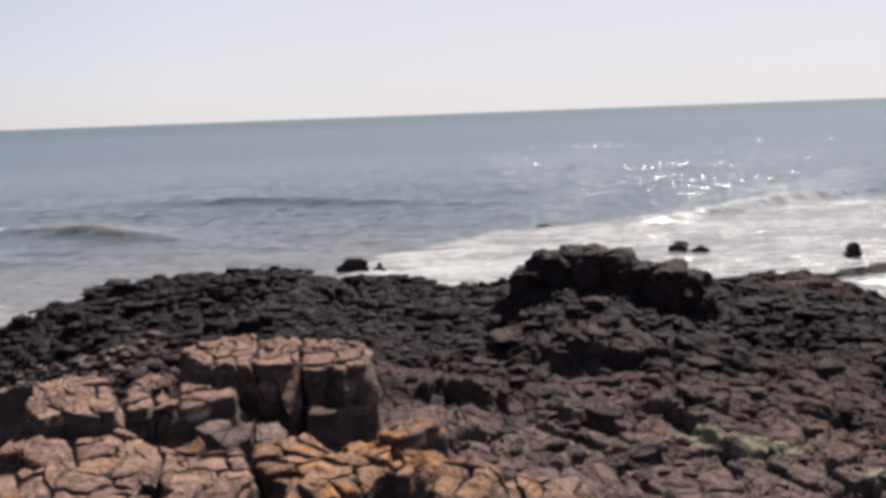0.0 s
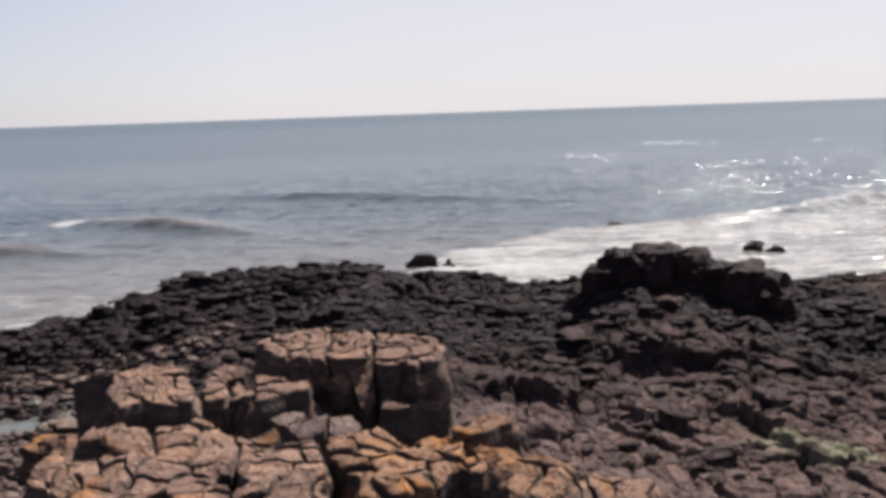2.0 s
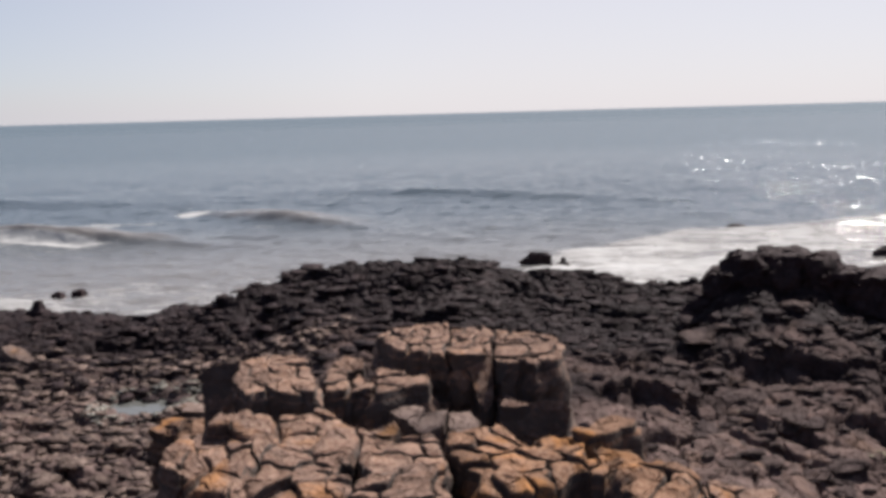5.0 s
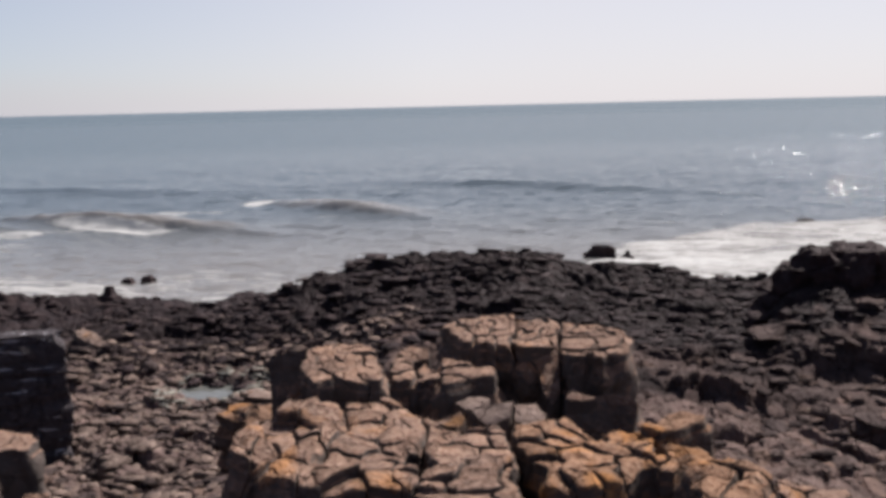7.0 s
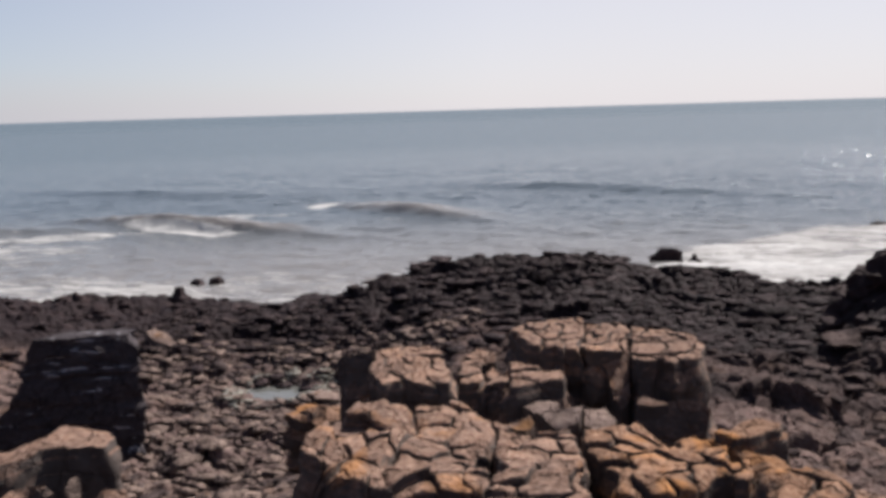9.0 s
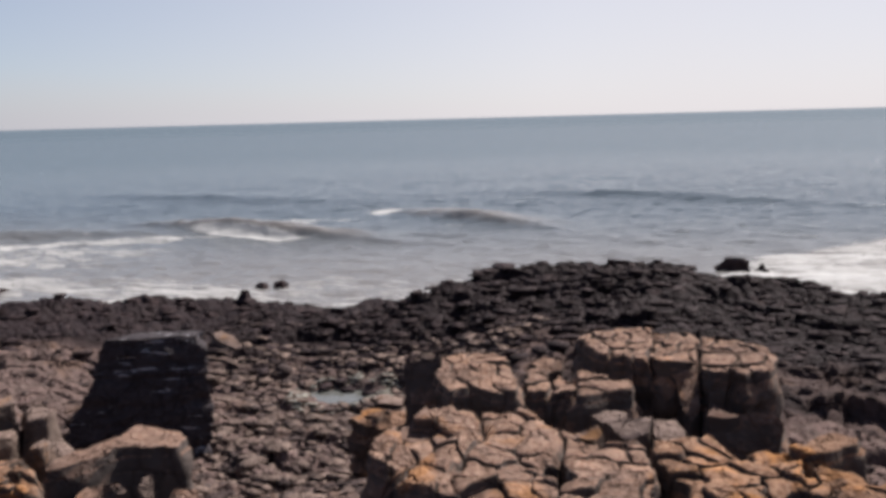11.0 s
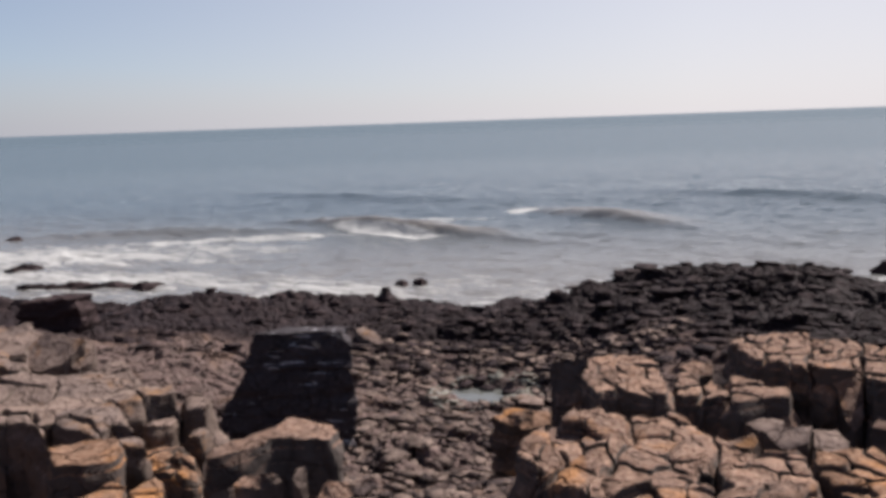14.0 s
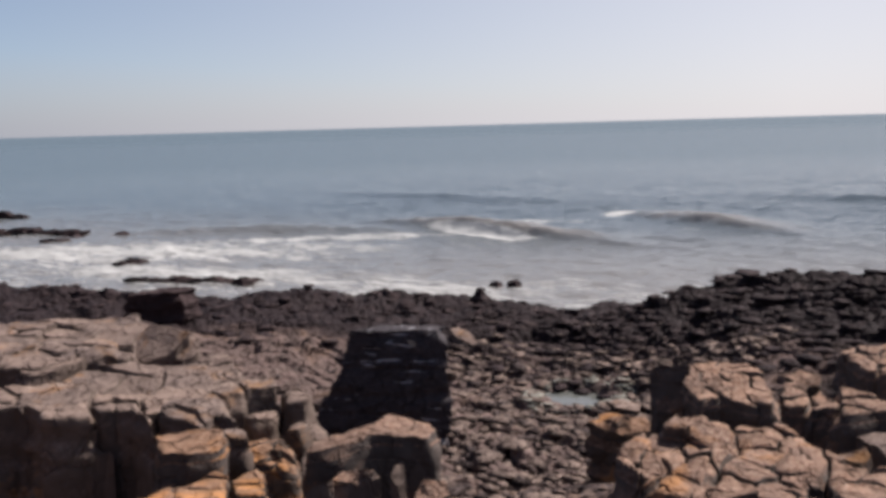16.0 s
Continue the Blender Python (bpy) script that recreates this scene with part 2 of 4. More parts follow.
def sea_material():
    m, t, b = material("sea_water")
    p = world_pos(t)
    foam = t.nodes.new("ShaderNodeAttribute")
    foam.attribute_name = "foam"
    drift = nd(t, "ShaderNodeMapping")                          # foam trails along the swell
    drift.inputs["Scale"].default_value = (0.55, 1.7, 1.0)
    t.links.new(p, drift.inputs["Vector"])
    f1 = noise_tex(t, drift.outputs[0], 0.85, 9, 0.70, 1.2)
    f2 = noise_tex(t, drift.outputs[0], 3.6, 7, 0.7, 0.8)
    lace = math_node(t, "ADD", math_node(t, "MULTIPLY", f1, 0.65), math_node(t, "MULTIPLY", f2, 0.35))
    mask = math_node(t, "ADD", foam.outputs["Fac"], math_node(t, "MULTIPLY", math_node(t, "SUBTRACT", lace, 0.5), 4.0))
    mask = ramp(t, mask, [(0.34, (0, 0, 0)), (1.0, (1, 1, 1))])
    tint = noise_tex(t, p, 0.05, 4, 0.5)
    silt = t.nodes.new("ShaderNodeAttribute")
    silt.attribute_name = "silt"
    deep = mix(t, tint, (0.048, 0.061, 0.074), (0.062, 0.075, 0.087))
    col = mix(t, silt.outputs["Fac"], deep, (0.150, 0.134, 0.124))
    col = mix(t, mask, col, (0.37, 0.36, 0.355))
    t.links.new(col, b.inputs["Base Color"])
    far = t.nodes.new("ShaderNodeAttribute")
    far.attribute_name = "chop"                                 # waves too small to model, as roughness
    calm = mix(t, far.outputs["Fac"], (0.06, 0.06, 0.06), (0.27, 0.27, 0.27))
    t.links.new(ramp(t, mask, [(0.0, (0.5, 0.5, 0.5)), (0.35, (0.05, 0.05, 0.05))]), b.inputs["Specular IOR Level"])
    b.inputs["IOR"].default_value = 1.33
    body = nd(t, "ShaderNodeBsdfDiffuse", Color=(0.071, 0.096, 0.118, 1))          # far chop hides much of the sky's mirror image
    blend = t.nodes.new("ShaderNodeMixShader")
    t.links.new(math_node(t, "MULTIPLY", far.outputs["Fac"], 0.62), blend.inputs[0])
    t.links.new(b.outputs[0], blend.inputs[1])
    t.links.new(body.outputs[0], blend.inputs[2])
    t.links.new(blend.outputs[0], t.nodes["Material Output"].inputs["Surface"])
    stretched = nd(t, "ShaderNodeMapping")
    stretched.inputs["Scale"].default_value = (0.6, 1.0, 1.0)
    t.links.new(p, stretched.inputs["Vector"])
    w1 = noise_tex(t, stretched.outputs[0], 0.9, 5, 0.6, 0.3)
    w2 = noise_tex(t, stretched.outputs[0], 4.5, 5, 0.65, 0.3)
    w3 = noise_tex(t, stretched.outputs[0], 11.0, 4, 0.7, 0.2)
    glint_attr = t.nodes.new("ShaderNodeAttribute")
    glint_attr.attribute_name = "glint_patch"                           # added sun glints: sparse normals leaned to mirror the sun at the viewpoint
    glint_cells = nd(t, "ShaderNodeCombineXYZ")                        # glint cells keep one angular size as seen from the origin
    for k, name in enumerate(("glint_along", "glint_across")):
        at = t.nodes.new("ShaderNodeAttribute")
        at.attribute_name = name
        t.links.new(at.outputs["Fac"], glint_cells.inputs[k])
    rip = noise_tex(t, glint_cells.outputs[0], 1.0, 2.0, 0.6)
    calmer = math_node(t, "MULTIPLY", math_node(t, "SUBTRACT", 1.0, glint_attr.outputs["Fac"]), 0.3)
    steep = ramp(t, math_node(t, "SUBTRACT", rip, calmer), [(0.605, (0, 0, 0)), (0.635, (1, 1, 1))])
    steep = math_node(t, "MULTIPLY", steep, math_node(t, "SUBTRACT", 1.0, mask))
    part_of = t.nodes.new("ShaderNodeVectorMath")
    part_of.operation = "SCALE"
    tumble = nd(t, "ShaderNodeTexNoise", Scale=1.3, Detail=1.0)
    t.links.new(glint_cells.outputs[0], tumble.inputs["Vector"])
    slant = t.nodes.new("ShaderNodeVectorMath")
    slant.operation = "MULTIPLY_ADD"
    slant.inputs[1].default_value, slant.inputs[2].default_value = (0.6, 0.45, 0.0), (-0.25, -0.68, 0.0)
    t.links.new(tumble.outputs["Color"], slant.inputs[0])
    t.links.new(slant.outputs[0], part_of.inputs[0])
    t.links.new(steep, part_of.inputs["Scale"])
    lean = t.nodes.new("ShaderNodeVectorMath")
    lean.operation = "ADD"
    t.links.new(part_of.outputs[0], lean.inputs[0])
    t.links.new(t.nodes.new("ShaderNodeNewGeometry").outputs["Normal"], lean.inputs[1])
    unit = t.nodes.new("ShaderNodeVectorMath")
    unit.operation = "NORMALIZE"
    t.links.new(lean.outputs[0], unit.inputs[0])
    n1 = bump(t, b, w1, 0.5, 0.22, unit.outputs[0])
    t.links.new(mix(t, steep, mix(t, mask, calm, (0.75, 0.75, 0.75)), (0.19, 0.19, 0.19)), b.inputs["Roughness"])
    n2 = bump(t, b, w2, 0.5, 0.07, n1)
    bump(t, b, w3, 0.5, 0.02, n2)
    return m


M_SEA = sea_material()


# ---- noise over arrays ----
def hash2(ix, iy, k):
    h = np.sin(ix * 127.1 + iy * 311.7 + k * 74.7) * 43758.5453
    return h - np.floor(h)


def value_noise(x, y, k=0.0):
    ix, iy = np.floor(x), np.floor(y)
    fx, fy = x - ix, y - iy
    fx, fy = fx * fx * (3 - 2 * fx), fy * fy * (3 - 2 * fy)
    a, b = hash2(ix, iy, k), hash2(ix + 1, iy, k)
    c, d = hash2(ix, iy + 1, k), hash2(ix + 1, iy + 1, k)
    return (a * (1 - fx) + b * fx) * (1 - fy) + (c * (1 - fx) + d * fx) * fy


def fbm(x, y, octaves=4, k=0.0):
    s, amp, tot = 0, 0.5, 0
    for o in range(octaves):
        s, tot = s + amp * value_noise(x * 2 ** o, y * 2 ** o, k + o * 13.7), tot + amp
        amp *= 0.5
    return s / tot


def cells(x, y, k=0.0):
    """Worley cells: distance to the border, the cell's own two random numbers, offset from its seed."""
    ix, iy = np.floor(x), np.floor(y)
    d1 = np.full_like(x, 9.0)
    d2 = np.full_like(x, 9.0)
    ra, rb, ox, oy = (np.zeros_like(x) for _ in range(4))
    for dx in (-1, 0, 1):
        for dy in (-1, 0, 1):
            cx, cy = ix + dx, iy + dy
            px, py = cx + hash2(cx, cy, k), cy + hash2(cx, cy, k + 5.3)
            d = np.hypot(x - px, y - py)
            near = d < d1
            d2 = np.where(near, d1, np.minimum(d2, d))
            ra = np.where(near, hash2(cx, cy, k + 9.1), ra)
            rb = np.where(near, hash2(cx, cy, k + 17.9), rb)
            ox, oy = np.where(near, x - px, ox), np.where(near, y - py, oy)
            d1 = np.where(near, d, d1)
    return d2 - d1, ra, rb, ox, oy


def smooth(a, b, x):
    t = np.clip((x - a) / (b - a), 0, 1)
    return t * t * (3 - 2 * t)


# ---- lie of the land ----
SHORE_X = (-60, -40, -30, -24, -21, -17.5, -13, -10, -7, -3, 2, 7, 9, 14, 40)
SHORE_Y = (17, 17.5, 17.3, 16.6, 16.0, 17, 18.8, 19.0, 19.6, 20, 19.2, 18.6, 17, 15, 9)
LEVELS = ((2.8, 12.1, 1.2), (0.8, 11.2, 1.1), (1.3, 10.2, 0.5), (3.2, 10.5, 0.35), (4.6, 12.7, 0.6), (-0.5, 13.8, 1.0),
          (-3.8, 15.0, 1.0), (-5.5, 16.0, 0.85), (-6.2, 18.6, 0.98), (-8.9, 16.3, 0.45), (-7.5, 14.5, 0.35), (-7.0, 12.8, 0.12),
          (-6.4, 10.1, 0.2), (-15, 14.2, 0.4), (-15, 12.8, 0.5), (-3.2, 17.0, 1.75), (-1.3, 16.8, 0.9), (0.4, 16.6, 1.05), (4.5, 15.6, 1.1),
          (6.2, 15.2, 1.1), (8.0, 14.5, 0.5), (-12, 17.5, 0.3), (-20, 13.6, 0.2), (0, 1, 2.4), (-7, 0, 2.3), (-3, 5.5, 1.0), (-9, 5, 0.9), (-5.0, 17.7, 1.38), (-8.3, 18.6, 0.4), (-2.4, 19.2, 0.9), (1.0, 18.4, 0.75), (-24, 14.5, 0.3), (-27, 12, 0.1), (-32, 15, -0.1), (-26.7, 16, -0.05), (-25.2, 16, 0.05), (-28.5, 15.8, -0.1), (-30, 16.5, -0.15), (-20, 10, 0.3))


MOUND_X = (0.6, 0.62, 1.05, 1.25, 1.5, 1.7, 2.6, 2.75, 3.4, 3.75, 3.95, 4.2, 4.22)
MOUND_Z = (-1.0, 0.9, 1.40, 1.6, 1.7, 1.78, 1.75, 1.6, 1.55, 1.4, 1.1, 0.6, -1.0)
SWELLS = ((-7.3, 16.8, 0.2), (-3.1, 17.6, 0.12), (-1.2, 18.5, 0.13), (-0.6, 18.9, 0.13), (1.4, 17.9, 0.18), (6.1, 17.3, 0.13), (7.5, 16.8, -0.05), (-21.3, 15.7, 0.22),
          (-14.3, 17.6, 0.22), (-13.2, 18.1, 0.1), (-8.9, 19.2, 0.2), (-6.4, 18.5, 0.12), (-15.6, 15.7, 0.1), (-17.6, 15.1, -0.1))


def base_height(x, y):
    num, den = np.zeros_like(x), np.full_like(x, 1e-9)
    for px, py, pz in LEVELS:
        d2 = (x - px) ** 2 + (y - py) ** 2
        w = np.exp(-d2 / 2.6) + 0.002 / (1 + d2)
        num, den = num + w * pz, den + w
    land = num / den
    land = land + 5.0 * smooth(-1.2, -10.0, y + 0.15 * np.abs(x)) + 0.9 * smooth(0.0, -3.0, y)      # unseen bank added behind the viewpoint to hold back sky light
    along = np.interp(x, MOUND_X, MOUND_Z)
    land = land + np.maximum(along - land, 0) * np.clip((y - 12.3) / 1.8, 0, 1) * smooth(15.7, 14.8, y)
    for bx, by, bz in SWELLS:
        land = land + bz * np.exp(-((x - bx) ** 2 + (y - by) ** 2) / 0.9)
    out = smooth(-1.2, 2.0, y - np.interp(x, SHORE_X, SHORE_Y) + 2.0 * (fbm(x * 0.5, y * 0.5, 3, 3.0) - 0.5))
    return land * (1 - out) - 0.7 * out


def plates(x, y, size, k, gap, deep=0.6):
    e, ra, rb, ox, oy = cells(x / (size * 1.35), y / size, k)
    return (ra - 0.5) + (rb - 0.5) * 1.1 * ox + (hash2(np.floor(ra * 997), np.floor(rb * 991), 2.0) - 0.5) * 0.9 * oy - (1 - smooth(0.0, gap, e)) * deep


def pillows(x, y, size, k):
    """Slabs worn round: each swells from its joints, sits at its own height and leans its own way."""
    e, ra, rb, ox, oy = cells(x / (size * 1.25), y / size, k)
    return 1.1 * (ra - 0.5) + 0.7 * (rb - 0.5) * ox + 0.7 * (hash2(np.floor(ra * 997), np.floor(rb * 991), 2.0) - 0.5) * oy + 0.9 * np.clip(e / 0.5, 0, 1) ** 0.28 - 0.65


def rock_relief(x, y):
    """Broken ledges: overlapping tilted plates with open joints, three sizes, and a jagged grain."""
    wx, wy = x + 0.7 * (fbm(x * 0.9, y * 0.9, 4, 1.0) - 0.5), y + 0.7 * (fbm(x * 0.9, y * 0.9, 4, 2.0) - 0.5)
    h = 0.26 * plates(wx, wy, 1.3, 4.0, 0.10)
    h += 0.20 * np.maximum(plates(wx, wy, 0.55, 8.0, 0.12, 0.4), plates(wx + 3.3, wy + 1.7, 0.7, 9.0, 0.10, 0.4) - 0.15)
    h += 0.085 * plates(wx, wy, 0.24, 12.0, 0.16)
    h += 0.10 * (0.35 - np.abs(fbm(x * 3.1, y * 3.1, 4, 21.0) - 0.5) * 2)
    level = smooth(-1.5, -0.3, x) * smooth(13.6, 12.4, y)        # the nearer platform lies in flat slabs
    px, py = x + 0.35 * (fbm(x * 1.6, y * 1.6, 3, 61.0) - 0.5), y + 0.35 * (fbm(x * 1.6, y * 1.6, 3, 62.0) - 0.5)
    qx, qy = px + 0.5 * (fbm(x * 1.1, y * 1.1, 3, 66.0) - 0.5), py + 0.4 * (fbm(x * 1.1, y * 1.1, 3, 67.0) - 0.5)
    slabs = 0.10 * plates(qx, qy, 1.5, 63.0, 0.05) + 0.18 * plates(qx, qy, 0.70, 64.0, 0.09, 0.5) + 0.10 * plates(qx, qy, 0.36, 65.0, 0.12, 0.5) + 0.035 * pillows(px, py, 0.17, 68.0)
    flags = 0.10 * plates(px * 0.7, py, 0.9, 73.0, 0.06) + 0.13 * plates(px * 0.5, py, 0.34, 74.0, 0.08, 0.5) + 0.045 * plates(px * 0.5, py, 0.16, 75.0, 0.12, 0.5)
    h = 0.42 * h + 0.75 * flags                                          # small flat stones over the broader ledges
    return h * (1 - level) + slabs * level + 0.05 * (fbm(x * 11, y * 11, 3, 24.0) - 0.5)


def pool_dip(x, y):
    return np.exp(-(((x + 6.9) / 0.45) ** 2 + ((y - 12.75) / 0.54) ** 2) ** 2)


def ground_height(x, y):
    h = base_height(x, y) + rock_relief(x, y) * (0.45 + 0.55 * smooth(2.0, 5.0, np.hypot(x, y))) * (1 - 0.5 * smooth(0.8, 1.4, x) * smooth(4.3, 3.8, x) * smooth(12.2, 12.9, y) * smooth(15.5, 14.8, y))
    k = pool_dip(x, y)
    return h * (1 - k) + (0.06 + 0.45 * rock_relief(x, y)) * k


def height_at(x, y):
    return float(ground_height(np.array([x]), np.array([y]))[0])


def grid_object(name, gx, gy, gz, mat, attrs=()):
    """A sheet from arrays of shape (rows, columns)."""
    n, m = gx.shape
    me = bpy.data.meshes.new(name)
    idx = np.arange(n * m).reshape(n, m)
    quads = np.stack([idx[:-1, :-1], idx[:-1, 1:], idx[1:, 1:], idx[1:, :-1]], -1).reshape(-1, 4)
    me.vertices.add(n * m)
    me.vertices.foreach_set("co", np.stack([gx, gy, gz], -1).astype(np.float32).ravel())
    me.loops.add(quads.size)
    me.loops.foreach_set("vertex_index", quads.ravel().astype(np.int32))
    me.polygons.add(len(quads))
    me.polygons.foreach_set("loop_start", np.arange(0, quads.size, 4, dtype=np.int32))
    me.polygons.foreach_set("use_smooth", np.ones(len(quads), bool))
    me.materials.append(mat)
    for aname, values in attrs:
        a = me.attributes.new(aname, "FLOAT", "POINT")
        a.data.foreach_set("value", values.astype(np.float32).ravel())
    me.update(calc_edges=True)
    me.validate()
    return new(name, me)


def sheet_rings(radii, angles):
    a, r = np.meshgrid(angles, radii)
    return -np.sin(a) * r, np.cos(a) * r


FAN = np.concatenate([np.linspace(radians(-150), radians(-32), 40)[:-1], np.linspace(radians(-32), radians(66), 820), np.linspace(radians(66), radians(210), 40)[1:]])
gx, gy = sheet_rings(np.concatenate([np.linspace(0.01, 4.5, 24)[:-1], np.linspace(4.5, 9, 80)[:-1], np.linspace(9, 19.5, 420)[:-1], np.linspace(19.5, 45, 150)]), FAN)
gz = ground_height(gx, gy)
shore_off = gy - np.interp(gx, SHORE_X, SHORE_Y)
dry = np.maximum(smooth(-3.2, -8.0, shore_off) * smooth(-2.0, -5.0, gx), 0.14 * smooth(-9.0, -12.0, gx)) + smooth(-2.5, 0.0, gx) * (0.40 + 0.44 * smooth(12.3, 10.2, gy)) * smooth(13.6, 12.6, gy)
# first term: unseen ground behind made paler to bounce light onto rock fronts
dry = np.maximum(dry, 0.6 * smooth(4.5, 2.0, gy)) + 0.5 * np.exp(-((gx - 6.0) / 1.2) ** 2 - ((gy - 16.6) / 0.9) ** 2)
weed = sum(k * np.exp(-((gx - wx) / rx) ** 2 - ((gy - wy) / ry) ** 2) for wx, wy, rx, ry, k in (
    (2.6, 10.45, 0.4, 0.26, 0.75), (3.25, 10.1, 0.75, 0.28, 0.85), (4.3, 9.4, 0.4, 0.26, 0.75), (1.1, 11.3, 0.2, 0.16, 0.6), (4.5, 11.3, 0.4, 0.2, 0.5)))
ground = tagged(grid_object("ground", gx, gy, gz, M_GROUND, (("dry", dry), ("weed", weed))), "dark wet shore rock platform broken into lumps and crevices", "ground", kind="structure")


# ---- sea ----
def crest(x, y, cx, cy, length, height, width, turn=0.0):
    """A single wave crest: a long ridge, steep to the shore."""
    a = radians(turn)
    u = (x - cx) * math.cos(a) + (y - cy) * math.sin(a)
    v = -(x - cx) * math.sin(a) + (y - cy) * math.cos(a)
    side = np.where(v < 0, v / (0.45 * width), v / (1.6 * width))
    return height * np.exp(-(u / length) ** 2) * np.exp(-side ** 2)


CRESTS = ((-14.2, 38.2, 4.6, 0.46, 1.2, -31), (-20.6, 32.1, 5.4, 0.56, 1.0, -9), (-8.5, 49.8, 8.0, 0.34, 1.6, -21), (-29, 29.5, 6, 0.30, 1.3, 20), (13.5, 40.2, 7, 0.40, 1.3, 38), (-33, 47, 10, 0.3, 2.0, -8))
sx, sy = sheet_rings(np.concatenate([np.linspace(8, 22, 50)[:-1], np.linspace(22, 56, 340)[:-1], np.linspace(56, 112, 210)[:-1], np.geomspace(112, 200, 90)[:-1], np.geomspace(200, 4600, 60)]), FAN)
sz = sum(crest(sx, sy, *c) for c in CRESTS)
calm = 1 - smooth(45, 105, np.hypot(sx, sy))
sz = sz + calm * (0.16 * (fbm(sx * 0.22, sy * 0.5, 3, 31.0) - 0.5) + 0.15 * (fbm(sx * 0.8, sy * 1.6, 3, 33.0) - 0.5) + 0.10 * (fbm(sx * 2.4, sy * 4.0, 2, 35.0) - 0.5) * 0.6)
off = sy - np.interp(sx, SHORE_X, SHORE_Y)


def patch(cx, cy, rx, ry, turn=0.0):
    a = radians(turn)
    u, v = (sx - cx) * math.cos(a) + (sy - cy) * math.sin(a), -(sx - cx) * math.sin(a) + (sy - cy) * math.cos(a)
    return np.exp(-((u / rx) ** 2 + (v / ry) ** 2) ** 2)


foam = 0.36 * (1 - smooth(1.0, 9.0, off))
reach = np.interp(sx, (-4, 0, 2, 7, 11, 15, 19, 30), (28, 33, 36, 37, 38, 41, 43, 46)) + 5.0 * (fbm(sx * 0.25, sy * 0.02, 3, 77.0) - 0.5)
surf = smooth(-4.5, -1.5, sx) * (1 - smooth(-1.5, 0.6, sy - reach))
foam = np.maximum(foam, surf * (np.interp(sx, (-3, 2, 5, 13), (0.66, 0.58, 0.46, 0.32)) + 1.0 * (fbm(sx * 0.22, sy * 0.8, 4, 71.0) - 0.47)))
foam = np.maximum(foam, 0.72 * patch(-30, 22.0, 9, 2.6, 22))
foam = np.maximum(foam, 0.66 * patch(-24.5, 19.6, 6, 1.6, 12))
foam = np.maximum(foam, 0.55 * patch(-28, 23.5, 9, 4.0, 28))
foam = np.maximum(foam, 0.78 * patch(-25.5, 28.6, 5.0, 0.9, 36))
foam = np.maximum(foam, 0.58 * patch(-17, 20.7, 6.5, 1.5, -8))
foam = np.maximum(foam, 1.5 * patch(-20.6, 31.5, 2.9, 0.38, -11))
foam = np.maximum(foam, 1.05 * patch(-18.9, 40.6, 0.9, 0.9, -20))
foam = np.maximum(foam, 0.75 * patch(13.5, 39.9, 5.5, 0.7, 38))
foam = np.maximum(foam, 0.64 * patch(-21.5, 36.8, 3.6, 0.8, 24))
foam = np.maximum(foam, 0.38 * patch(-11, 22.5, 5.0, 1.4, 14))
silt = np.maximum(np.maximum((1 - smooth(2, 24, off)) * 0.9, surf), np.clip(sum(crest(sx, sy, *c) for c in CRESTS[:2]) * 2.6, 0, 1))
sz = sz + 0.10 * smooth(0.4, 0.7, foam) * (fbm(sx * 1.6, sy * 2.2, 3, 37.0) - 0.3)
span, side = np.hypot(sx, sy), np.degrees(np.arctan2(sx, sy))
chop = 0.15 + 0.60 * smooth(35, 130, span) + 0.25 * smooth(130, 700, span)
glint_clumps = smooth(0.36, 0.66, fbm(sx * 0.06, sy * 0.14, 3, 51.0))
glint_patch = smooth(38, 44, span) * (1 - smooth(110, 190, span)) * smooth(-9, 5, side) * (0.6 + 0.4 * glint_clumps) * (1 - surf)      # where the added glints show
sea = tagged(grid_object("water", sx, sy, sz, M_SEA, (("foam", foam), ("silt", silt), ("chop", chop), ("glint_patch", glint_patch), ("glint_along", side * 4.4), ("glint_across", np.degrees(np.arctan2(4.23, span)) * 6.0))), "grey-blue sea with low swell and white foam", "sea", kind="structure")


# ---- outcrops of fractured blocks ----
def part(name, bm, mat, parent=None, label=""):
    me = bpy.data.meshes.new(name)
    bm.normal_update()
    bm.to_mesh(me)
    bm.free()
    me.materials.append(mat)
    ob = new(name, me)
    ob.parent = parent
    if label:
        ob["label"] = label
    return ob


def clip_poly(poly, nx, ny, d):
    """Keep the side of the polygon where nx x + ny y < d."""
    out = []
    for i, a in enumerate(poly):
        b = poly[(i + 1) % len(poly)]
        fa, fb = nx * a[0] + ny * a[1] - d, nx * b[0] + ny * b[1] - d
        if fa < 0:
            out.append(a)
        if fa * fb < 0:
            s = fa / (fa - fb)
            out.append((a[0] + s * (b[0] - a[0]), a[1] + s * (b[1] - a[1])))
    return out


def area(poly):
    return 0.5 * sum(a[0] * b[1] - b[0] * a[1] for a, b in zip(poly, poly[1:] + poly[:1]))


def inside(poly, x, y):
    c = False
    for a, b in zip(poly, poly[1:] + poly[:1]):
        if (a[1] > y) != (b[1] > y) and x < (b[0] - a[0]) * (y - a[1]) / (b[1] - a[1]) + a[0]:
            c = not c
    return c


def wavy(x, y):
    """Bends all joints alike, so that neighbouring pieces still fit."""
    d = noise.noise_vector(Vector((x * 2.3, y * 2.3, 0.0))) * 0.095 + noise.noise_vector(Vector((x * 7.0, y * 7.0, 4.0))) * 0.032 + noise.noise_vector(Vector((x * 17.0, y * 17.0, 9.0))) * 0.012
    return x + d.x, y + d.y


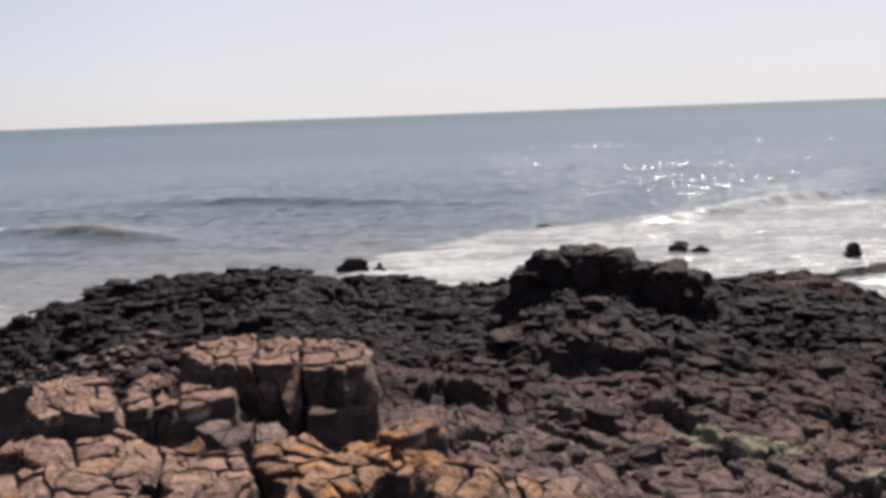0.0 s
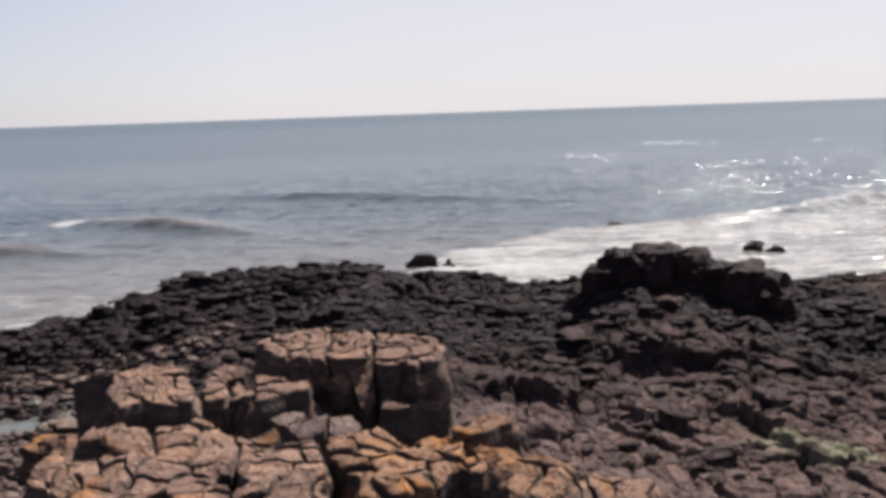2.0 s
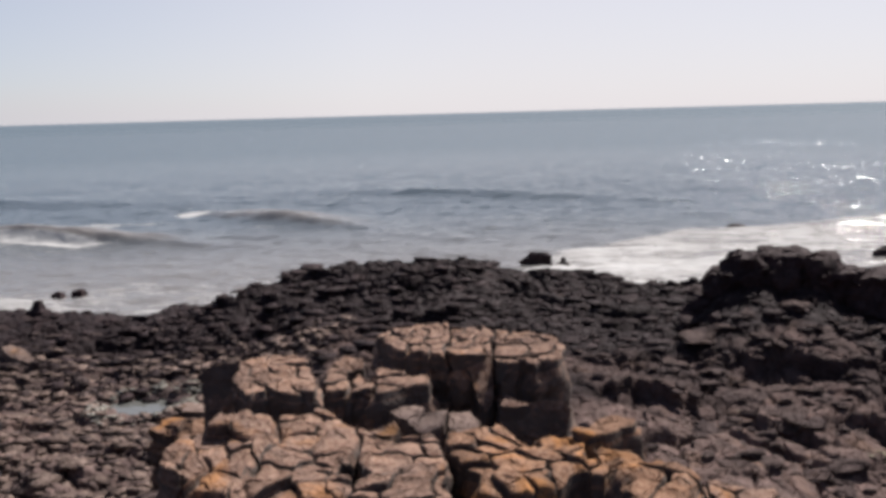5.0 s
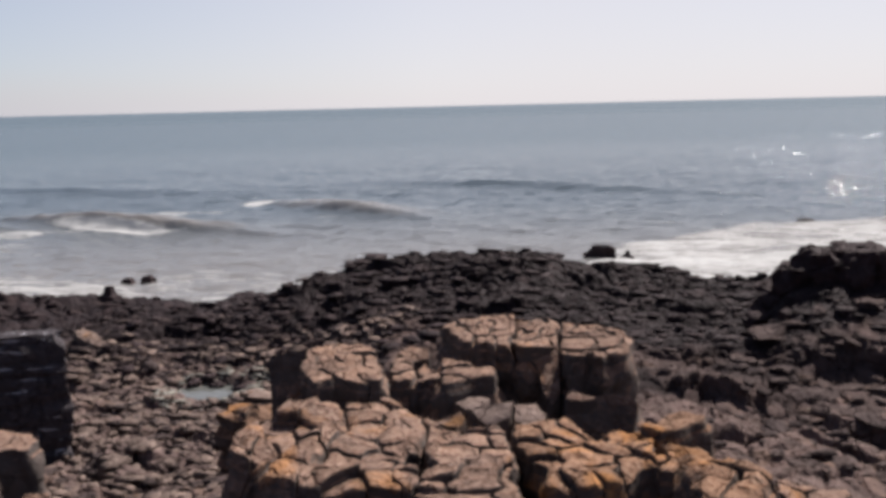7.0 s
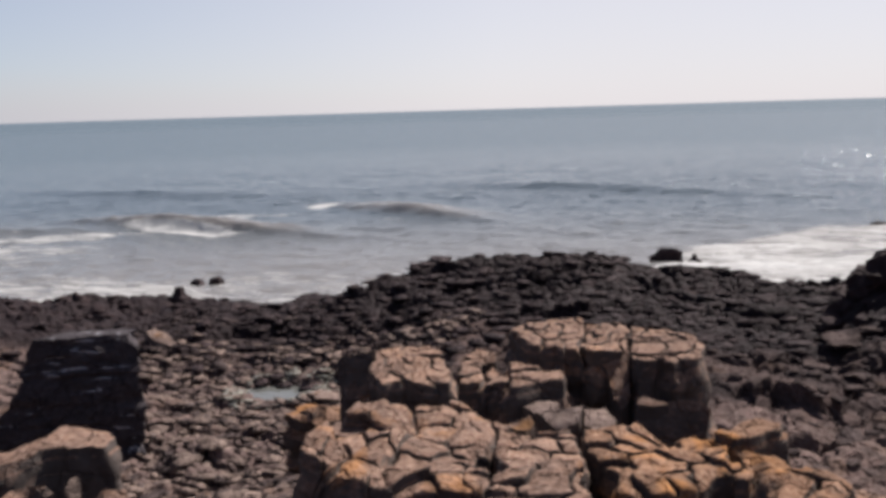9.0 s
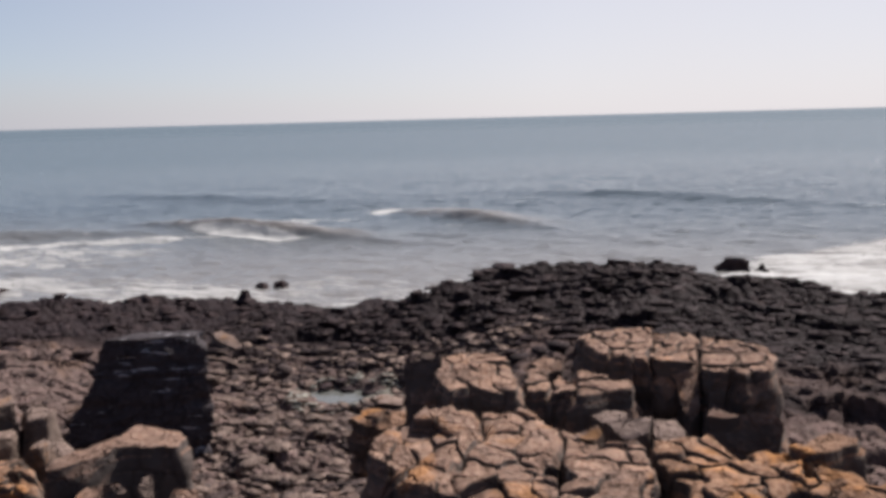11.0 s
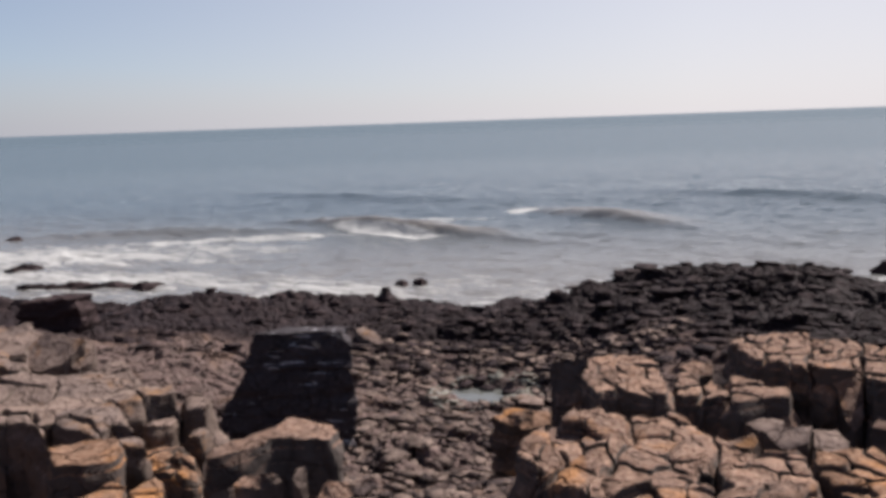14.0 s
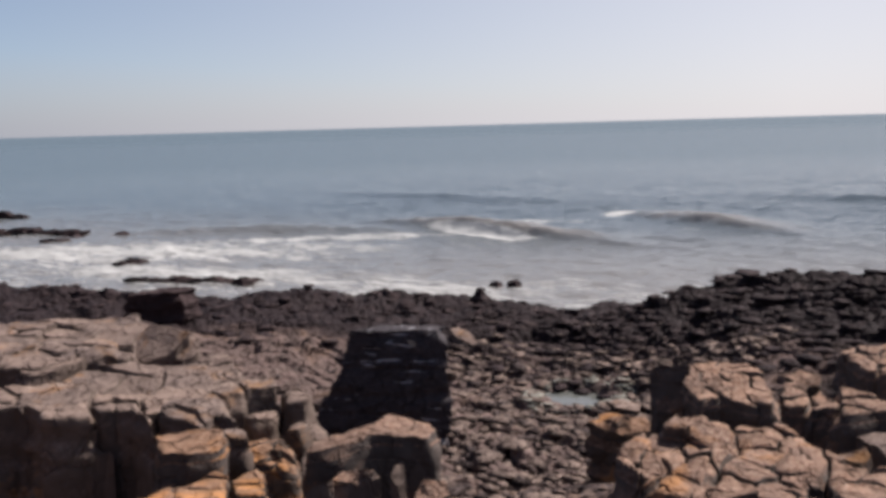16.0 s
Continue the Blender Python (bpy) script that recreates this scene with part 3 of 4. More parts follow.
def split_cells(poly, size, rng, stretch=1.0, turn=0.0):
    """Voronoi pieces of an outline, drawn out along one direction."""
    c, q = math.cos(radians(turn)), math.sin(radians(turn))
    poly = [((x * c + y * q) / stretch, -x * q + y * c) for x, y in poly]
    xs, ys = [p[0] for p in poly], [p[1] for p in poly]
    seeds, tries = [], 0
    while tries < 400:
        tries += 1
        s, r = (rng.uniform(min(xs), max(xs)), rng.uniform(min(ys), max(ys))), rng.uniform(0.5, 1.15)
        if inside(poly, *s) and all((s[0] - q[0]) ** 2 + (s[1] - q[1]) ** 2 > (size * r) ** 2 for q in seeds):
            seeds.append(s)
    out = []
    for s in seeds:
        c = poly
        for q in seeds:
            if q is not s:
                nx, ny = q[0] - s[0], q[1] - s[1]
                c = clip_poly(c, nx, ny, nx * (s[0] + q[0]) / 2 + ny * (s[1] + q[1]) / 2)
                if len(c) < 3:
                    break
        if len(c) >= 3 and abs(area(c)) > 0.004:
            out.append(c if area(c) > 0 else c[::-1])
    c, q = math.cos(radians(turn)), math.sin(radians(turn))
    return [[(u * stretch * c - v * q, u * stretch * q + v * c) for u, v in p] for p in out]


def rim(poly, x, y):
    """Distance to the outline and the outward normal of the nearest side."""
    best = (9.0, 0.0, 0.0)
    for a, b in zip(poly, poly[1:] + poly[:1]):
        ex, ey = b[0] - a[0], b[1] - a[1]
        ll = max(ex * ex + ey * ey, 1e-9)
        s = min(1.0, max(0.0, ((x - a[0]) * ex + (y - a[1]) * ey) / ll))
        d = math.hypot(x - a[0] - s * ex, y - a[1] - s * ey)
        if d < best[0]:
            best = (d, ey / math.sqrt(ll), -ex / math.sqrt(ll))
    return best


def shelves(x, y, seed, high):
    """Thin broken layers: low steps along the swells of a noise."""
    h = 3.2 * noise.noise(Vector((x * 1.9, y * 2.6, seed))) + 1.1 * noise.noise(Vector((x * 6.0, y * 6.0, seed + 5.0)))
    f = h - math.floor(h)
    return high * (math.floor(h) + min(1.0, f / 0.22))


def outcrop(name, poly, z0, z1, piece, seed, mat, label, stretch=1.0, turn=0.0, heave=0.025, lift=0.012, shoulder=0.03, flank=0.08, side=0.0, worn=1.0, slope=(0.0, 0.0), rough=0.045, step=0.045, shelf=0.013, bench=0.05):
    """A jointed outcrop: one swelling top, cut into fitted pieces by cracks that open upwards; its flanks lean out towards the foot."""
    rng = random.Random(seed)
    root = tagged(new(name), label, "rock")
    cx, cy = sum(p[0] for p in poly) / len(poly), sum(p[1] for p in poly) / len(poly)
    root.location = (cx, cy, z0)
    bpy.context.view_layer.update()
    back = root.matrix_world.inverted()

    def top_at(x, y):
        v = Vector((x, y, seed * 0.37))
        d = rim(poly, x, y)[0]
        drop = max(0.0, 1 - d / shoulder) ** 2 * shoulder * 0.55
        return z1 + slope[0] * (x - cx) + slope[1] * (y - cy) + heave * (noise.noise(v * 1.4) + 0.45 * noise.noise(v * 3.7)) + shelves(x + 0.3 * y, y - 0.5 * x, seed, shelf) - drop

    core = bmesh.new()                                          # the sound rock under the cracked skin
    inner_ring = [(cx + (x - cx) * 0.9, cy + (y - cy) * 0.9) for x, y in poly]
    low, high_ring = [core.verts.new((x, y, z0)) for x, y in inner_ring], [core.verts.new((x, y, top_at(x, y) - 0.17)) for x, y in inner_ring]
    for i in range(len(poly)):
        j = (i + 1) % len(poly)
        core.faces.new((low[i], low[j], high_ring[j], high_ring[i]))
    core.faces.new(high_ring)
    part("bedrock", core, mat, root).matrix_parent_inverse = back
    for cell in split_cells(poly, piece, rng, stretch, turn):
        mx, my = sum(p[0] for p in cell) / len(cell), sum(p[1] for p in cell) / len(cell)
        ring = []
        for a, b in zip(cell, cell[1:] + cell[:1]):
            n = max(1, int(math.hypot(b[0] - a[0], b[1] - a[1]) / step))
            for i in range(n):
                x, y = a[0] + (b[0] - a[0]) * i / n, a[1] + (b[1] - a[1]) * i / n
                d, nx, ny = rim(poly, x, y)
                ring.append((x, y, *((nx, ny) if d < 0.008 else (0.0, 0.0))))
        up, tx, ty = rng.uniform(-1, 1) * lift, rng.uniform(-1, 1) * lift * 1.6, rng.uniform(-1, 1) * lift * 1.6
        open_ = worn * rng.choice((0.005, 0.009, 0.014, 0.021))
        size = math.sqrt(abs(area(cell)))
        high = top_at(mx, my) + up
        deep = max(3, int((high - z0 - 0.05) / 0.065))
        specs = [(0.0015, z0 - high + (high - z0 - 0.07) * i / deep) for i in range(deep + 1)]
        specs += [(0.9 * open_, -0.06), (open_, -0.018), (open_ + 0.004, -0.006), (open_ + 0.016, 0.0)]
        inner = max(3, int(size / 0.045))
        bm = bmesh.new()
        layers = []

        def put(x, y, dz, nx=0.0, ny=0.0):
            wx, wy = wavy(x, y)
            tz = top_at(x, y) + up + (tx * (x - mx) + ty * (y - my)) / max(size, 0.1)
            z = tz + dz if dz > -0.06 else z0 + (tz - 0.07 - z0) * (dz - (z0 - high)) / (high - 0.07 - z0)
            lean = (flank + side * max(0.0, nx)) * (tz - z)
            if z < tz - 0.05:                                   # bedding: the flanks break back in uneven courses
                bed = noise.noise(Vector((wx * 1.3, wy * 1.3, z * 7.0 + seed)))
                lean += bench * max(-0.6, min(0.6, 3.0 * bed)) * min(1.0, (tz - z - 0.05) / 0.1)
            v = Vector((wx, wy, z))
            d = noise.noise_vector(v * 1.8) * rough * 0.8 + noise.noise_vector(v * 5.0) * rough * 0.7 + noise.noise_vector(v * 14.0) * rough * 0.4
            return bm.verts.new((wx + nx * lean + d.x, wy + ny * lean + d.y, z + d.z * 0.5))

        for inset, dz in specs:
            row = []
            for x, y, nx, ny in ring:
                k = max(0.3, 1 - inset / max(math.hypot(x - mx, y - my), 0.02))
                row.append(put(mx + (x - mx) * k, my + (y - my) * k, dz, nx, ny))
            layers.append(row)
        edge = 1 - min(0.5, (open_ + 0.016) / (size * 0.5))
        for i in range(1, inner):
            k = edge * (1 - i / inner)
            layers.append([put(mx + (x - mx) * k, my + (y - my) * k, 0.0) for x, y, nx, ny in ring])
        for lo, hi in zip(layers, layers[1:]):
            for i in range(len(ring)):
                j = (i + 1) % len(ring)
                bm.faces.new((lo[i], lo[j], hi[j], hi[i]))
        c = put(mx, my, 0.0)
        for i in range(len(ring)):
            bm.faces.new((layers[-1][i], layers[-1][(i + 1) % len(ring)], c))
        for f in bm.faces:
            f.smooth = True
        ob = part("slab", bm, mat, root)
        ob.matrix_parent_inverse = back
    return root


def loft_rock(name, poly, z0, z1, seed, mat, label, foot=1.25, shift=(0.0, 0.0), rough=0.07, step=0.09, ledge=0.05, tilt=0.08, dome=0.0, parent=None):
    """A rock mass: plan outline at the top, wider foot, ledges and a broken surface, one mesh."""
    rng = random.Random(seed)
    if area(poly) < 0:
        poly = poly[::-1]
    cx, cy = sum(p[0] for p in poly) / len(poly), sum(p[1] for p in poly) / len(poly)
    ring = []
    for a, b in zip(poly, poly[1:] + poly[:1]):
        n = max(1, int(math.hypot(b[0] - a[0], b[1] - a[1]) / step))
        ring += [(a[0] + (b[0] - a[0]) * i / n, a[1] + (b[1] - a[1]) * i / n) for i in range(n)]
    size = math.sqrt(abs(area(poly)))
    tx, ty = rng.uniform(-tilt, tilt), rng.uniform(-tilt, tilt)
    bm = bmesh.new()
    deep = max(4, int((z1 - z0) / step))
    layers = []

    def put(x, y, z, amp):
        v = Vector((x, y, z * 1.8)) + Vector((seed * 3.1, 0, 0))
        d = noise.noise_vector(v * 1.6) * amp * 0.8 + noise.noise_vector(v * 4.0) * amp * 0.8 + noise.noise_vector(v * 11.0) * amp * 0.4
        return bm.verts.new((x + d.x, y + d.y, z + d.z * 0.7 + (tx * (x - cx) + ty * (y - cy)) * (z - z0) / (z1 - z0)))

    for i in range(deep + 1):
        s = i / deep
        k = foot + (1 - foot) * s ** 0.8 + (ledge / size) * math.sin(s * 9 + seed) + (ledge / size) * rng.uniform(-1, 1)
        z = z0 + (z1 - z0) * s
        layers.append([put(cx + shift[0] * (1 - s) + (x - cx) * k, cy + shift[1] * (1 - s) + (y - cy) * k, z, rough) for x, y in ring])
    inner = max(3, int(size / (step * 1.5)))
    for i in range(1, inner):
        k = 1 - i / inner
        layers.append([put(cx + (x - cx) * k, cy + (y - cy) * k, z1 + dome * (1 - k * k), rough) for x, y in ring])
    for lo, hi in zip(layers, layers[1:]):
        for i in range(len(ring)):
            j = (i + 1) % len(ring)
            bm.faces.new((lo[i], lo[j], hi[j], hi[i]))
    c = put(cx, cy, z1, rough)
    for i in range(len(ring)):
        bm.faces.new((layers[-1][i], layers[-1][(i + 1) % len(ring)], c))
    bm.faces.new(layers[0][::-1])
    ob = part(name, bm, mat, parent)
    if parent:
        ob.matrix_parent_inverse = parent.matrix_world.inverted()
        return ob
    return tagged(ob, label, "rock")


def shard(name, top, z0, mat, label, cuts=4, rough=0.035):
    """A leaning piece: a slanting top face over straight sides, worn and roughened."""
    bm = bmesh.new()
    up_ring = [bm.verts.new(p) for p in top]
    low_ring = [bm.verts.new((p[0], p[1], z0)) for p in top]
    bm.faces.new(up_ring)
    bm.faces.new(low_ring[::-1])
    for i in range(len(top)):
        j = (i + 1) % len(top)
        bm.faces.new((up_ring[i], low_ring[i], low_ring[j], up_ring[j]))
    bmesh.ops.recalc_face_normals(bm, faces=bm.faces[:])
    bmesh.ops.triangulate(bm, faces=bm.faces[:])
    bmesh.ops.subdivide_edges(bm, edges=bm.edges[:], cuts=cuts, use_grid_fill=True)
    for v in bm.verts:
        v.co += noise.noise_vector(v.co * 4.0) * rough + noise.noise_vector(v.co * 12.0) * rough * 0.5
    return tagged(part(name, bm, mat), label, "rock")


def layered_pillar(name, levels, seed, mat, label, step=0.06, rough=0.05, lip=0.035):
    """A rock stump between plan outlines at given heights, in thin uneven courses that overhang one another a little."""
    rng = random.Random(seed)
    courses, z = [], levels[0][0]
    while z < levels[-1][0]:
        courses.append((z, rng.uniform(-1, 1) * lip))
        z += rng.uniform(0.07, 0.2)
    bm = bmesh.new()
    layers = []
    zs = [levels[0][0] + (levels[-1][0] - levels[0][0]) * i / 40 for i in range(41)]
    for z in zs + [levels[-1][0]] * 3:
        k = next(i for i in range(len(levels) - 1) if z <= levels[i + 1][0] + 1e-6)
        (za, pa), (zb, pb) = levels[k], levels[k + 1]
        s = (z - za) / (zb - za)
        quad = [(p[0] + s * (q[0] - p[0]), p[1] + s * (q[1] - p[1])) for p, q in zip(pa, pb)]
        cx, cy = sum(p[0] for p in quad) / len(quad), sum(p[1] for p in quad) / len(quad)
        out = [o for h, o in courses if h <= z + 1e-6][-1]
        inset = 1.0 if len(layers) < 41 else (0.7, 0.4, 0.1)[len(layers) - 41]
        row = []
        for a, b in zip(quad, quad[1:] + quad[:1]):
            for i in range(14):
                x, y = a[0] + (b[0] - a[0]) * i / 14, a[1] + (b[1] - a[1]) * i / 14
                r = math.hypot(x - cx, y - cy)
                f = inset * (1 + out / r)
                v = Vector((cx + (x - cx) * f, cy + (y - cy) * f, z))
                w = Vector((v.x, v.y, v.z * 2.2 + seed))
                d = noise.noise_vector(w * 1.5) * rough + noise.noise_vector(w * 4.5) * rough * 0.7 + noise.noise_vector(w * 12.0) * rough * 0.4
                row.append(bm.verts.new((v.x + d.x, v.y + d.y, v.z + d.z * 0.4)))
        layers.append(row)
    n = len(layers[0])
    for lo, hi in zip(layers, layers[1:]):
        for i in range(n):
            bm.faces.new((lo[i], lo[(i + 1) % n], hi[(i + 1) % n], hi[i]))
    bm.faces.new(layers[-1])
    return tagged(part(name, bm, mat), label, "rock")


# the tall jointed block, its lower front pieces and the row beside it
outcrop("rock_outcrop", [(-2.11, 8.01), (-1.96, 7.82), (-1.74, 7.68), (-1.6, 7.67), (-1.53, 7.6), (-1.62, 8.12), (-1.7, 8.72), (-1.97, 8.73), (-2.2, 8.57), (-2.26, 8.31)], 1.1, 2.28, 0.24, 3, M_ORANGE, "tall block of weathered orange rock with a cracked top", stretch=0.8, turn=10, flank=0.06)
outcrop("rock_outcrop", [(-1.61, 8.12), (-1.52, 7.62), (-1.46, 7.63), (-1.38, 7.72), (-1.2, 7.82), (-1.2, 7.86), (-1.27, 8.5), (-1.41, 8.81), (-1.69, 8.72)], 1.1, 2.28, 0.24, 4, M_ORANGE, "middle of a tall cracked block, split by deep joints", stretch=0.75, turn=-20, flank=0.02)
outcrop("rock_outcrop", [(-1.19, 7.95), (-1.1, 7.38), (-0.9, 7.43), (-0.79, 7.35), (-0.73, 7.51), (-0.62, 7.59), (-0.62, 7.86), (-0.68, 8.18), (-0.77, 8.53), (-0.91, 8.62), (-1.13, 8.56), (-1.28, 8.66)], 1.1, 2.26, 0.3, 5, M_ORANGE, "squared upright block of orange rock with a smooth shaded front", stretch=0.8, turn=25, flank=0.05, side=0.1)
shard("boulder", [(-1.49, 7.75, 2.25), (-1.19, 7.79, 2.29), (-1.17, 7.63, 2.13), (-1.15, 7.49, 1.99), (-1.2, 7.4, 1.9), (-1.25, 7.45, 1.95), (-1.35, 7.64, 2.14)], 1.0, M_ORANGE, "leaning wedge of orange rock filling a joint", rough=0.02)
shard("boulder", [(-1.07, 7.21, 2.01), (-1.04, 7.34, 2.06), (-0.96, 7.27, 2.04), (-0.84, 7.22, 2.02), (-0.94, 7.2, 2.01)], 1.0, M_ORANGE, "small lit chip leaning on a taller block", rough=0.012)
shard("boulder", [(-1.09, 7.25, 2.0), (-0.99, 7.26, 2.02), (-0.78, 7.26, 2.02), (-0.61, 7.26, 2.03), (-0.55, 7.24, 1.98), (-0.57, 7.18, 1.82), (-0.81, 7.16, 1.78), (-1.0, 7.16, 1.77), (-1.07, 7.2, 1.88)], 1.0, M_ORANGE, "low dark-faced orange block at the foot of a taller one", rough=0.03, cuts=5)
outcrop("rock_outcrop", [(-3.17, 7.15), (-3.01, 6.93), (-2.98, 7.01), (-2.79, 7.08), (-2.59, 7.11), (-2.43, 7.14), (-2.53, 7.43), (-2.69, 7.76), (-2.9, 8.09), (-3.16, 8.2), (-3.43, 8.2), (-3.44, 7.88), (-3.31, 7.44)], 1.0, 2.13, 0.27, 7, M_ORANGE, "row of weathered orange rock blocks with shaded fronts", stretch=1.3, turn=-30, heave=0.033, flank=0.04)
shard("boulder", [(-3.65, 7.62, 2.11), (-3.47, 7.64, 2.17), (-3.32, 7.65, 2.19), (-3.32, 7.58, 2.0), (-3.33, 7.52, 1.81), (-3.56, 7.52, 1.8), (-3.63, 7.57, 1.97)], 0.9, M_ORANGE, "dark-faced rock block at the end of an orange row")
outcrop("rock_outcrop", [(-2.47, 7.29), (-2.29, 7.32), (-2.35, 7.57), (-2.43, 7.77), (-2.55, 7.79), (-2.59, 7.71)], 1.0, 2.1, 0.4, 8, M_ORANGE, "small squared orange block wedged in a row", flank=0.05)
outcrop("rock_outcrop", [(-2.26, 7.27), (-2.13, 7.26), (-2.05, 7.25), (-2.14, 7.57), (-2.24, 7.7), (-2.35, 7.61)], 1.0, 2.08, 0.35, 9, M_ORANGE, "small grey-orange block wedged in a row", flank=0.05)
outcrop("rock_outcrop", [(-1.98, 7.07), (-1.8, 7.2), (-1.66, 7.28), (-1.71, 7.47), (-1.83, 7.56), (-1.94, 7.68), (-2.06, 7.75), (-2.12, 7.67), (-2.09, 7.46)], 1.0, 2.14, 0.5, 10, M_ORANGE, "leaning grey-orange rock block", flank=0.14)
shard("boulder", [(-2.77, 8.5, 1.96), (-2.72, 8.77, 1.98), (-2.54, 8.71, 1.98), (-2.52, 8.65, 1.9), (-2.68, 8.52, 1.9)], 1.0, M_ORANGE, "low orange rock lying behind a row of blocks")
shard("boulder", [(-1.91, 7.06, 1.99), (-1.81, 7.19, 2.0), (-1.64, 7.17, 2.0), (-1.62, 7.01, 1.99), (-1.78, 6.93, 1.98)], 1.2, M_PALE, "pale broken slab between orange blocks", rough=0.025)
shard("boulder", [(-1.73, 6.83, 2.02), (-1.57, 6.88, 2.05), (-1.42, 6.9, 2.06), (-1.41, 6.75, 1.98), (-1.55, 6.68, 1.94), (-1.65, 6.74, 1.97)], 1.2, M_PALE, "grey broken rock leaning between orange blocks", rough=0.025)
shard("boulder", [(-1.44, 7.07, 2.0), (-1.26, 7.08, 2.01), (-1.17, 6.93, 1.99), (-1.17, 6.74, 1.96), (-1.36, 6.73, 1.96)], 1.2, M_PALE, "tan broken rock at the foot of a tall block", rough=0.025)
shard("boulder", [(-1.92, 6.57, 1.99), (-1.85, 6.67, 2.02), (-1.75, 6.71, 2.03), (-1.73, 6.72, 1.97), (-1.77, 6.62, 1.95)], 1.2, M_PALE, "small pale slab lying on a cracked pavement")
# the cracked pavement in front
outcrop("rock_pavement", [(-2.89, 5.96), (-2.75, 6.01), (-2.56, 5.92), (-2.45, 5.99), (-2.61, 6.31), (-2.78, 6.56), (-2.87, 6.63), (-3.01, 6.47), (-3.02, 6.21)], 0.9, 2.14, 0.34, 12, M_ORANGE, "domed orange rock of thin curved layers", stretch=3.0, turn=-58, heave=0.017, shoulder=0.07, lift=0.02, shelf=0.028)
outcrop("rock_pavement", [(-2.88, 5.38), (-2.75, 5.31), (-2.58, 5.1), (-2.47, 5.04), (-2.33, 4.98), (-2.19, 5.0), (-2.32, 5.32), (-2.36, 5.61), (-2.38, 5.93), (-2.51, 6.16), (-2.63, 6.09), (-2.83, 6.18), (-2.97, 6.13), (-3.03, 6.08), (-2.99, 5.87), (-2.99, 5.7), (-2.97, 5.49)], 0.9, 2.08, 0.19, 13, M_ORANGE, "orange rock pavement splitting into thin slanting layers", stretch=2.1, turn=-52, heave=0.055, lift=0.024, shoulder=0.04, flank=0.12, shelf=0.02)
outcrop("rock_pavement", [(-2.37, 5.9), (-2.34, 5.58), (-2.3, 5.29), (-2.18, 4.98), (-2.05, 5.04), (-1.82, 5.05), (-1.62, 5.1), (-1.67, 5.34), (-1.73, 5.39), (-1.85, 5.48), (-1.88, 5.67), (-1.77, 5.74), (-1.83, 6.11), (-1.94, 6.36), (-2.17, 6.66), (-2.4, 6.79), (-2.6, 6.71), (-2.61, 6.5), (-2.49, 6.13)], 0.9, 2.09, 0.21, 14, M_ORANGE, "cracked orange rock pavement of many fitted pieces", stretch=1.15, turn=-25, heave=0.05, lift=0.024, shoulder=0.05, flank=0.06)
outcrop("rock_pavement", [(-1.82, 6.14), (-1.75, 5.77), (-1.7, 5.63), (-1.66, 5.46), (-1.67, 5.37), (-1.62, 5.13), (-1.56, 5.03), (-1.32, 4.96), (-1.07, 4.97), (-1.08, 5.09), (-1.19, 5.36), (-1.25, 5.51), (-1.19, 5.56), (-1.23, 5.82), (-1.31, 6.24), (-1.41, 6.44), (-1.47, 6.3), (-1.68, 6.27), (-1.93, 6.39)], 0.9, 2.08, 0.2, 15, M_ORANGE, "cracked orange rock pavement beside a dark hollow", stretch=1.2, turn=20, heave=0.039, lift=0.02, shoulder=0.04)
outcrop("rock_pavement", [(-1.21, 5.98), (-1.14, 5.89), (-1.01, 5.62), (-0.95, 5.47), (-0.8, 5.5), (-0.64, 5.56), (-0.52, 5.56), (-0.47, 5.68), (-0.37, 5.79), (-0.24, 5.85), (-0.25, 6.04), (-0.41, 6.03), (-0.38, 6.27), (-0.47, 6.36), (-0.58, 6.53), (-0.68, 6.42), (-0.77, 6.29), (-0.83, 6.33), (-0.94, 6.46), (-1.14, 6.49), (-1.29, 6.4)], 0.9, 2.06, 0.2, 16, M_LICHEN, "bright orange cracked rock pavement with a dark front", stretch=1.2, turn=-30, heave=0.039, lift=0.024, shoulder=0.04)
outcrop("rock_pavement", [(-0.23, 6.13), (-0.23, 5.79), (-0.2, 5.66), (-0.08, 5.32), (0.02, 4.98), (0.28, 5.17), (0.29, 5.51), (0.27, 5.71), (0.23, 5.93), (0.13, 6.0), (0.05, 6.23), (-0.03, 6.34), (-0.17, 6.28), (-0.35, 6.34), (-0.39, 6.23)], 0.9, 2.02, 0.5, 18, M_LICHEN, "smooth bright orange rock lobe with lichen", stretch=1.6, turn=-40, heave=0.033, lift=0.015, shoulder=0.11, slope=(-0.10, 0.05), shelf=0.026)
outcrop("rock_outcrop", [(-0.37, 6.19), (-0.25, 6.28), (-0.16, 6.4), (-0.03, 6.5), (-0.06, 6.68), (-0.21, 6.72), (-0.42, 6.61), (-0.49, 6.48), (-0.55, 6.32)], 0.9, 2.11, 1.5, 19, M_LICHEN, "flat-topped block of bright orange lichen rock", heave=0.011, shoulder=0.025)
